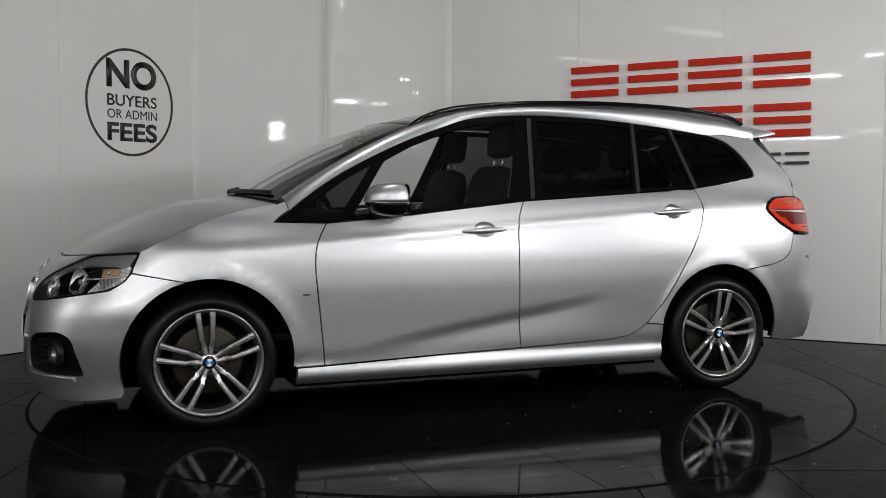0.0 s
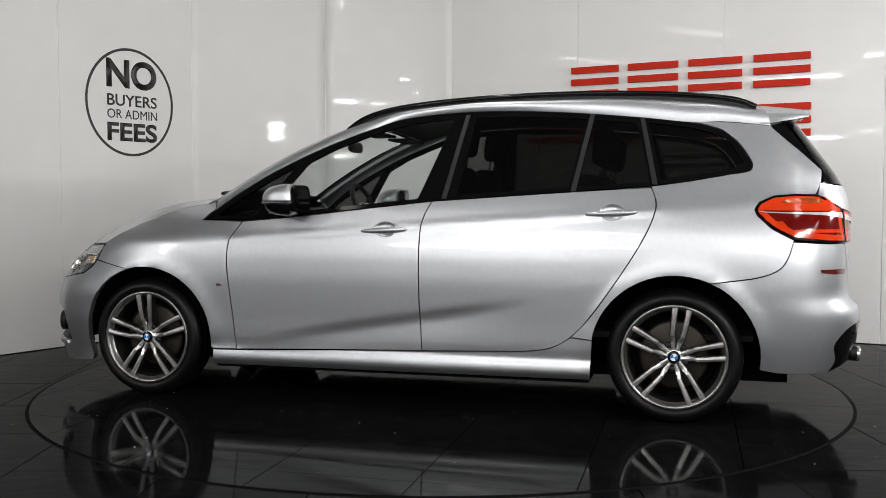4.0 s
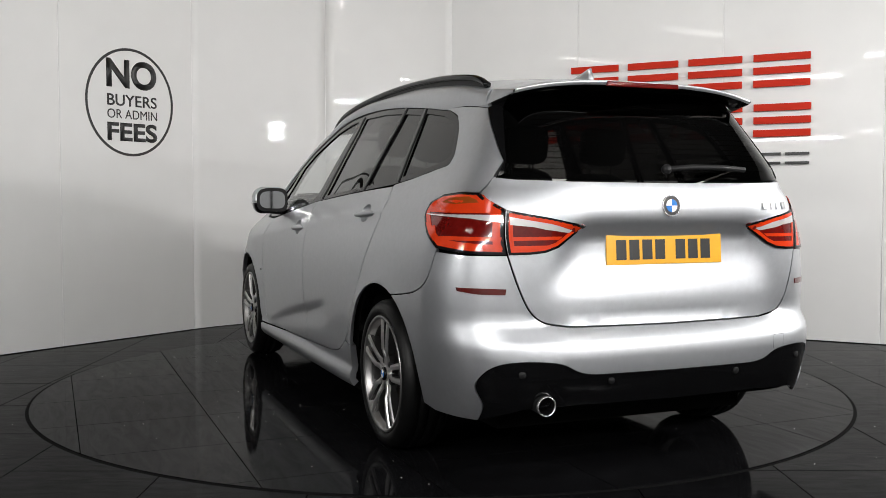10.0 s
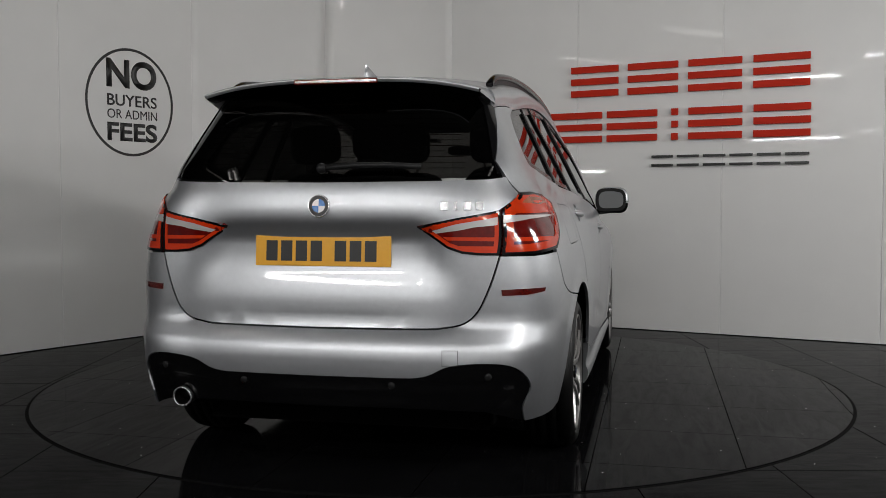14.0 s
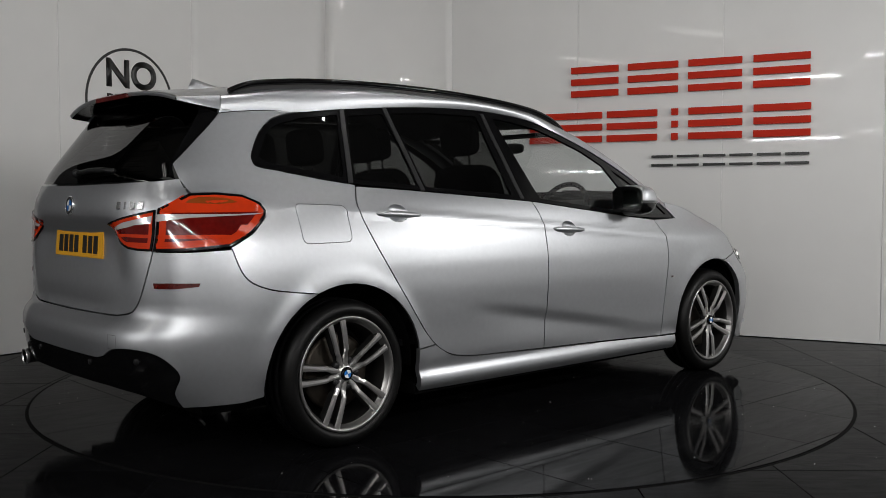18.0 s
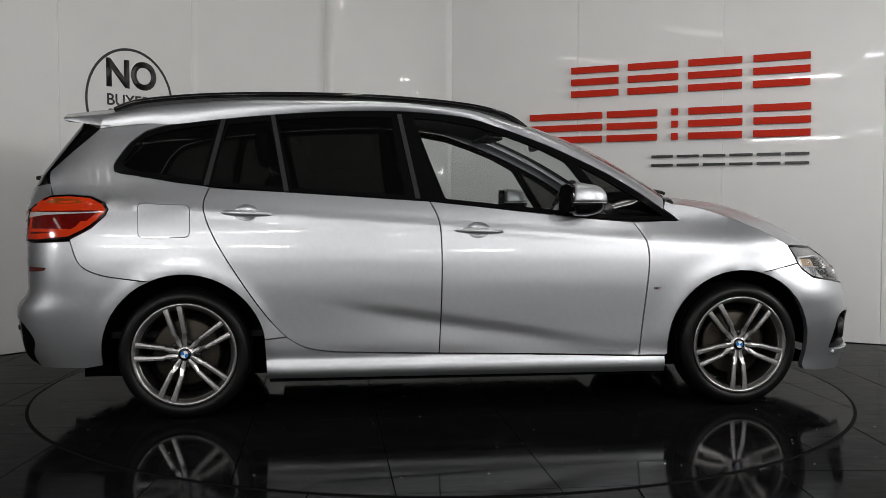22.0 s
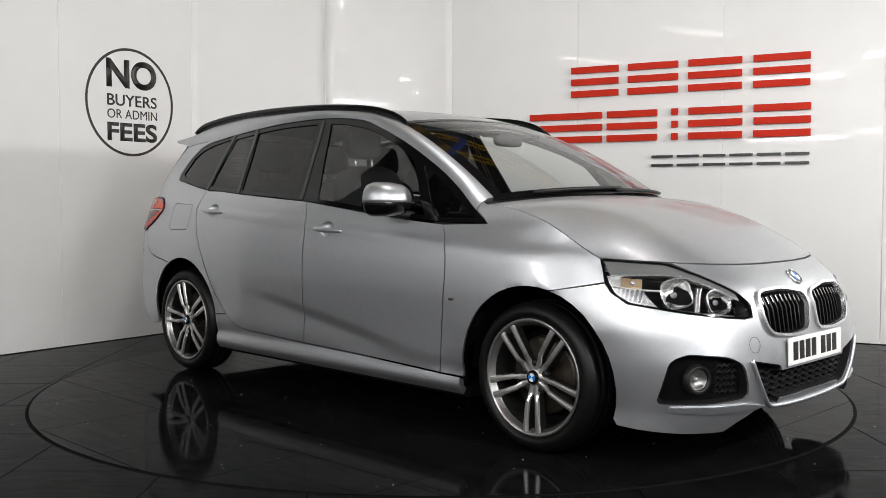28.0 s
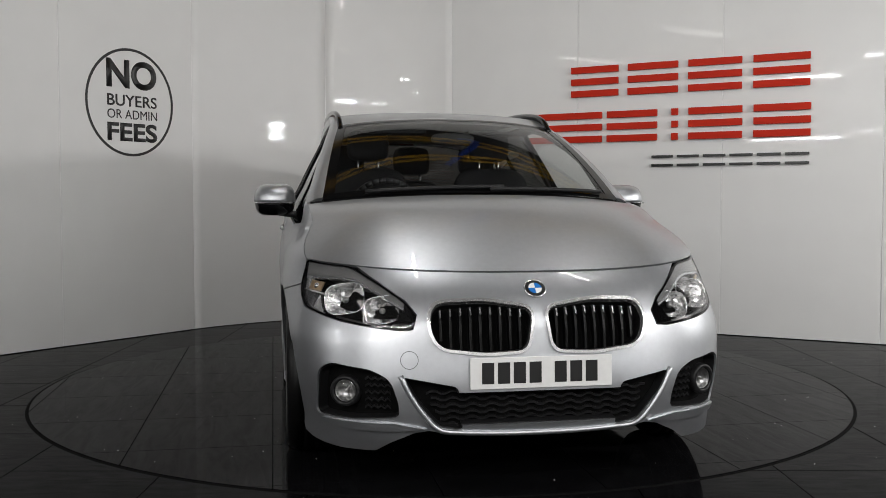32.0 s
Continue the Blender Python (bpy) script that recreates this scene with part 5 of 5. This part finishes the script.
number_plate("front_number_plate", flat_frame(2.203, 0.442, 1, 2), WHITE, "white front number plate with dark bars")
number_plate("rear_number_plate", flat_frame(-2.186, 0.866, -1, 4), YELLOW, "yellow rear number plate with dark bars")
bm = bmesh.new()
box(bm, -2.172, 0, 0.952, 0.05, 0.62, 0.016, bevel=0.004)
part("plate_light_trim", bm, BLACK, car, smooth=False)
for k in range(4):
    q = RY(-0.458 - 0.040 * k, 1.030)
    m = on_skin(*q, 0.001)
    bm = bmesh.new()
    box(bm, 0, 0, 0.002, 0.026 if k != 1 else 0.010, 0.030, 0.003, m, bevel=0.001)
    part("model_badge_bar", bm, SATIN, car, smooth=False)
for side in (1, -1):
    m = on_skin(0.94, 0.612, 0.0005, side)
    for k, mat in enumerate((SATIN, INK, RED_LENS, CHROME)):
        bm = bmesh.new()
        box(bm, -0.014 + 0.008 * k, 0, 0.001, 0.006 if k < 3 else 0.014, 0.011, 0.002, m)
        part("wing_badge_bar", bm, mat, car, smooth=False)

# door handles in their hollows
for side in (1, -1):
    for (x, z) in HANDLES:
        bm = bmesh.new()
        rings = []
        for f, d in ((1.0, 0.001), (0.85, 0.012), (0.55, 0.022), (0.0, 0.024)):
            rings.append([bm.verts.new(Vector((p.x, p.y * side, p.z))) for p in (skin(x + 0.058 * f * math.cos(2 * math.pi * k / 24), z + 0.040 * f * math.sin(2 * math.pi * k / 24)) - Vector((0, d, 0)) for k in range(24))])
        for a, b in zip(rings, rings[1:]):
            for k in range(24):
                bm.faces.new((a[k], a[(k + 1) % 24], b[(k + 1) % 24], b[k]))
        bmesh.ops.recalc_face_normals(bm, faces=bm.faces)
        part("handle_hollow", bm, PAINT, car)
        bm = bmesh.new()
        rows = []
        for i in range(15):
            t = i / 14
            xx = x + 0.125 - 0.25 * t
            zz = z - 0.004 + 0.010 * (t - 0.5)
            h = 0.0165 * (math.sin(math.pi * min(1, max(0.02, t * 0.94 + 0.06))) ** 0.45) * (0.75 + 0.35 * t)
            out = 0.004 + 0.024 * math.sin(math.pi * t) ** 0.6
            y = skin(xx, zz).y
            rows.append([bm.verts.new(Vector((xx, side * (y + out * 0.35 + 0.016 * max(0, math.cos(a)) * (out / 0.028) - 0.004), zz + h * math.sin(a)))) for a in [2 * math.pi * k / 12 for k in range(12)]])
        for a, b in zip(rows, rows[1:]):
            for k in range(12):
                bm.faces.new((a[k], a[(k + 1) % 12], b[(k + 1) % 12], b[k]))
        bm.faces.new(rows[0])
        bm.faces.new(rows[-1])
        bmesh.ops.recalc_face_normals(bm, faces=bm.faces)
        part("door_handle", bm, PAINT, car)
panel("fuel_flap", FLAP, PAINT, car, side=-1, gap=0.003)

# door mirrors
for side in (1, -1):
    def shell(bm, z0, z1, k=1.0):
        """Rounded mirror housing between two heights; flat towards the rear."""
        n, rows = 20, []
        for j in range(9):
            z = z0 + (z1 - z0) * j / 8
            u = (z - 1.048) / (0.090 if z > 1.048 else 0.072)
            f = max(0.0, 1 - abs(u) ** 2.6) ** (1 / 2.6)
            row = []
            for i in range(n):
                a = 2 * math.pi * i / n
                ca, sa = math.cos(a), math.sin(a)
                e = 0.74
                dx = 0.150 * k * (abs(ca) ** e) * (1 if ca > 0 else -0.25) * f
                dy = 0.104 * k * (abs(sa) ** e) * (1 if sa > 0 else -1) * (0.35 + 0.65 * f)
                row.append(bm.verts.new(Vector((0.515 + dx - 0.25 * max(0, dy) * 0.5, side * (0.925 + dy), z))))
            rows.append(row)
        for a, b in zip(rows, rows[1:]):
            for i in range(n):
                bm.faces.new((a[i], a[(i + 1) % n], b[(i + 1) % n], b[i]))
        bm.faces.new(rows[0])
        bm.faces.new(rows[-1])
        bmesh.ops.recalc_face_normals(bm, faces=bm.faces)
        return bm

    mirror = part("door_mirror", shell(bmesh.new(), 1.046, 1.1375), PAINT, car, "silver-capped door mirror with black base")
    part("mirror_base", shell(bmesh.new(), 0.978, 1.041, 0.97), BLACK_GLOSS, mirror, "gloss black lower housing")
    bm = bmesh.new()
    box(bm, 0.555, side * 0.925, 1.0415, 0.17, 0.178, 0.006, bevel=0.002)
    part("repeater_strip", bm, SATIN, mirror, smooth=False)
    for nm, mat, x, w, h in (("mirror_bezel", BLACK_GLOSS, 0.464, 0.182, 0.148), ("mirror_glass", MIRROR, 0.461, 0.150, 0.108)):
        bm = bmesh.new()
        ring = rounded([(-w / 2, -h / 2), (w / 2, -h / 2 * 0.9), (w / 2, h / 2 * 0.75), (w * 0.1, h / 2), (-w / 2, h / 2 * 0.9)], 0.045)
        prism(bm, ring, -0.030 if mat is BLACK_GLOSS else -0.004, 0.006, frame_along(Vector((x, side * 0.922, 1.060)), (-1, 0.12 * side, 0.02)) @ Matrix.Diagonal((-side, 1, 1, 1)))
        bmesh.ops.recalc_face_normals(bm, faces=bm.faces)
        part(nm, bm, mat, mirror, smooth=False)
    bm = bmesh.new()
    tube(bm, [(0.53, side * 0.90, 0.992), (0.56, side * 0.85, 0.985), (0.60, side * 0.80, 0.985)], 0.028, 10, 0.6)
    part("mirror_arm", bm, BLACK, mirror)
    # roof rails
    RAIL = [(0.33, 1.445), (0.26, 1.492), (0.17, 1.527), (0.03, 1.556), (-0.2, 1.580), (-0.5, 1.597), (-0.9, 1.604), (-1.32, 1.593), (-1.6, 1.567), (-1.70, 1.545), (-1.76, 1.518)]
    bm = bmesh.new()
    pts = []
    for x, z in smooth_line(RAIL, 4):
        xe = min(0.28, max(-1.80, x))
        pts.append((x, side * (curve(ROOF_EDGE_Y, xe) - 0.004), z - 0.012))
    tube(bm, pts, 0.015, 10, 0.9)
    part("roof_rail", bm, BLACK_GLOSS, car, "black roof rail")
    # black sheet stands in for the shadow gap under the rail
    bm = bmesh.new()
    rows = [[bm.verts.new((x, y * 1.0, z)), bm.verts.new((x, y, curve(ROOF_EDGE_Z, min(0.28, max(-1.80, x))) - 0.006))] for x, y, z in pts]
    for a, b in zip(rows, rows[1:]):
        bm.faces.new((a[0], a[1], b[1], b[0]))
    part("rail_gap_shade", bm, BLACK, car)
    # strips between the side windows
    for x0, z0, x1, z1 in ((-0.905, 1.10, -0.978, 1.487), (-1.292, 1.130, -1.222, 1.462), (-0.262, 1.064, -0.338, 1.497)):
        panel("window_bar", [(x0 + 0.012, z0), (x1 + 0.011, z1), (x1 - 0.011, z1), (x0 - 0.012, z0)], BAR, car, "dark grey window divider", off=0.0, side=side, depth=0.012, gap=0, step=0.1)

# tail pipe, aerial, brake light, wipers, cowl
bm = bmesh.new()
pipe_frame = frame_along(Vector((-2.245, 0.537, 0.318)), (-1, 0, -0.06))
lathe(bm, [(0.0355, -0.012), (0.037, -0.004), (0.0365, 0.002), (0.034, 0.003), (0.0325, -0.004)], 32, pipe_frame)
pipe = part("tail_pipe", bm, CHROME, car, "polished tail pipe with a dark bore")
bm = bmesh.new()
lathe(bm, [(0.034, -0.22), (0.036, -0.012)], 32, pipe_frame)
part("pipe_outside", bm, BLACK, pipe)
bm = bmesh.new()
lathe(bm, [(0.0325, -0.003), (0.031, -0.03), (0.030, -0.16), (0.0, -0.16)], 32, pipe_frame)
part("pipe_bore", bm, DARK, pipe)
bm = bmesh.new()
rows = []
for i in range(9):
    t = i / 8
    x = -1.46 - 0.19 * t
    h = 0.066 * t**1.3 if t < 0.8 else 0.066 * (1 - ((t - 0.8) / 0.2) ** 1.5 * 0.95)
    w = 0.026 * math.sin(math.pi * (0.12 + 0.8 * t)) + 0.004
    zb = curve(ROOF_MID, x) - 0.004
    rows.append([bm.verts.new((x, -w, zb)), bm.verts.new((x, -w * 0.45, zb + h * 0.6)), bm.verts.new((x - 0.02 * t, 0, zb + h + 0.006)), bm.verts.new((x, w * 0.45, zb + h * 0.6)), bm.verts.new((x, w, zb))])
for a, b in zip(rows, rows[1:]):
    for k in range(4):
        bm.faces.new((a[k], a[k + 1], b[k + 1], b[k]))
bm.faces.new(rows[-1])
bmesh.ops.recalc_face_normals(bm, faces=bm.faces)
part("shark_fin_aerial", bm, PAINT, car)
bm = bmesh.new()
box(bm, -2.030, 0, 1.500, 0.014, 0.33, 0.020, bevel=0.005)
part("high_brake_light", bm, RED_LENS, car, "red high-level brake light", smooth=False)
gl = [skin(*RY(y, z)) + Vector((-0.02, 0, 0.012)) for y, z in ((0.0, 1.155), (-0.12, 1.165), (-0.25, 1.165), (-0.37, 1.158))]
bm = bmesh.new()
tube(bm, gl, 0.011, 8)
bmesh.ops.create_uvsphere(bm, u_segments=12, v_segments=8, radius=0.020, matrix=Matrix.Translation(gl[0]))
part("rear_wiper", bm, BLACK, car)
for a, b in (((-0.52, 0.02), (0.12, 0.045)), ((0.05, 0.015), (0.62, 0.04))):
    bm = bmesh.new()
    pts = []
    for i in range(9):
        t = i / 8
        y = a[0] + (b[0] - a[0]) * t
        s = a[1] + (b[1] - a[1]) * t
        e = screen_edge(s)
        c = Vector((1.17 - 0.83 * s, 0, 1.085 + 0.407 * s))
        r = abs(y) / e.y
        pts.append((c.x + (e.x - c.x) * r**2.2 + 0.012, y, c.z + (e.z - c.z) * r**2.4 + 0.014))
    tube(bm, pts, 0.009, 8)
    part("front_wiper", bm, BLACK, car)
cowl = []
for k in range(4):
    t = k / 3
    cowl.append(across(lambda r: Vector((1.215 - 0.14 * abs(r) ** 2.2 - (0.075 - 0.02 * abs(r)) * t, 0.765 * r, 1.072 - 0.043 * abs(r) ** 2.4 - 0.022 * math.sin(math.pi * t) + 0.016 * t))))
loft("scuttle_panel", cowl, BLACK, car, "black plastic scuttle below the windscreen")
# round towing-eye cover and its square partner at the rear
for m, r, n in ((on_skin(*FY(-0.469, 0.490), 0.0012), 0.032, 40), (on_skin(*RY(-0.49, 0.498), 0.0012), 0.040, 4)):
    bm = bmesh.new()
    lathe(bm, [(r, 0), (r - 0.001, 0.0004), (r - 0.002, 0)], n, m @ pose(0, 0, 0, 0, 0, 45))
    part("towing_eye_cover", bm, RIM_DARK, car)

# parking sensors in the rear valance
for y in (-0.62, -0.28, 0.28, 0.62):
    bm = bmesh.new()
    lathe(bm, [(0.013, -0.004), (0.013, 0.001), (0.011, 0.003), (0.0, 0.003)], 20, on_skin(*RY(y, 0.395 if abs(y) < 0.5 else 0.43), -0.002))
    part("parking_sensor", bm, BLACK, car)

# ---------------------------------------------------------------- cabin


def cushion(bm, c, s, e=0.45, m=None):
    """A soft rounded block."""
    m = m or Matrix()
    r = bmesh.ops.create_uvsphere(bm, u_segments=20, v_segments=12, radius=1)
    for v in r["verts"]:
        p = v.co
        q = Vector([math.copysign(abs(k) ** e, k) for k in p])
        v.co = m @ (Vector(c) + Vector((q.x * s[0] / 2, q.y * s[1] / 2, q.z * s[2] / 2)))
    return bm


def seat(x, y, w, back=0.62):
    bm = bmesh.new()
    cushion(bm, (0.0, 0, 0.62), (0.52, w, 0.18))
    ob = part("seat_cushion", bm, SEAT, car, "black upholstered car seat")
    ob.location = (x, y, 0)
    bm = bmesh.new()
    cushion(bm, (0, 0, back / 2), (0.15, w * 0.95, back), m=pose(-0.22, 0, 0.64, 0, -14, 0))
    part("seat_back", bm, SEAT, ob)
    bm = bmesh.new()
    cushion(bm, (0, 0, 0), (0.10, 0.25, 0.19), 0.5, pose(-0.40, 0, 1.385 + (back - 0.62), 0, -8, 0))
    part("headrest", bm, SEAT, ob)
    for s in (1, -1):
        bm = bmesh.new()
        tube(bm, [(-0.375, 0.06 * s, 1.21 + (back - 0.62)), (-0.39, 0.06 * s, 1.33 + (back - 0.62))], 0.006, 6)
        part("headrest_post", bm, CHROME, ob)


for y in (0.37, -0.37):
    seat(0.12, y, 0.50)
for y in (0.45, 0.0, -0.45):
    seat(-0.62, y, 0.42, 0.56)
bm = bmesh.new()
cushion(bm, (0.80, 0, 0.88), (0.62, 1.42, 0.26), 0.5)
part("dashboard", bm, PLASTIC_GREY, car, "dark grey dashboard")
bm = bmesh.new()
m = frame_along(Vector((0.56, -0.37, 0.99)), (-1, 0, 0.45))
for k in range(32):
    a0, a1 = 2 * math.pi * k / 32, 2 * math.pi * (k + 1) / 32
    tube(bm, [m @ Vector((0.18 * math.cos(a), 0.18 * math.sin(a), 0)) for a in (a0, a1)], 0.015, 8)
wheel_rim = part("steering_wheel", bm, BLACK, car, "black steering wheel with silver spokes")
bm = bmesh.new()
cushion(bm, (0, 0, 0), (0.15, 0.12, 0.05), 0.6, m)
for a in (0, 180, 270):
    tube(bm, [m @ Vector((0, 0, 0)), m @ Vector((0.175 * math.cos(radians(a)), 0.175 * math.sin(radians(a)), 0))], 0.016, 6, 0.5)
part("steering_hub", bm, SATIN, wheel_rim)
bm = bmesh.new()
cushion(bm, (0.50, 0.0, 1.375), (0.03, 0.23, 0.065), 0.6)
part("rear_view_mirror", bm, BLACK, car)
bm = bmesh.new()
box(bm, -0.15, 0, 0.40, 3.2, 1.5, 0.03)
part("cabin_floor", bm, SEAT, car, smooth=False)
loft("headlining", [[p - Vector((0, 0, 0.03)) for p in roof_row(0.02 + i / 12 * 0.95)] for i in range(13)], PLASTIC_GREY, car)
for y in (0.37, -0.37):
    bm = bmesh.new()
    box(bm, 0.27, y * 0.8, 1.425, 0.13, 0.36, 0.016, bevel=0.006)
    part("sun_visor", bm, SEAT, car, smooth=False)

PIVOT = Vector((-0.043, 0.0356, 0))
TURNS = [(0, 200.1), (1, 191.33), (2, 182.56), (3, 173.88), (6, 147.61), (7, 138.73), (8, 129.97), (9, 121.18), (10, 112.37), (11, 103.58), (12, 95.0), (13, 86.29), (14, 77.38), (17, 51.01), (18, 42.17), (19, 33.37), (20, 24.64), (21, 15.78), (22, 6.95), (23, -1.86), (24, -10.57), (25, -18.9), (28, -44.66), (29, -53.34), (30, -62.23), (31, -71.21), (32, -79.95)]


def motions():
    rows, deck = [], []
    for t, a in TURNS:
        r = Matrix.Rotation(radians(a), 4, "Z")
        rows.append((t, Matrix.Translation(r @ -PIVOT) @ r))
        deck.append((t, r))
    walk(car, rows)
    walk(turntable, deck)


motions()
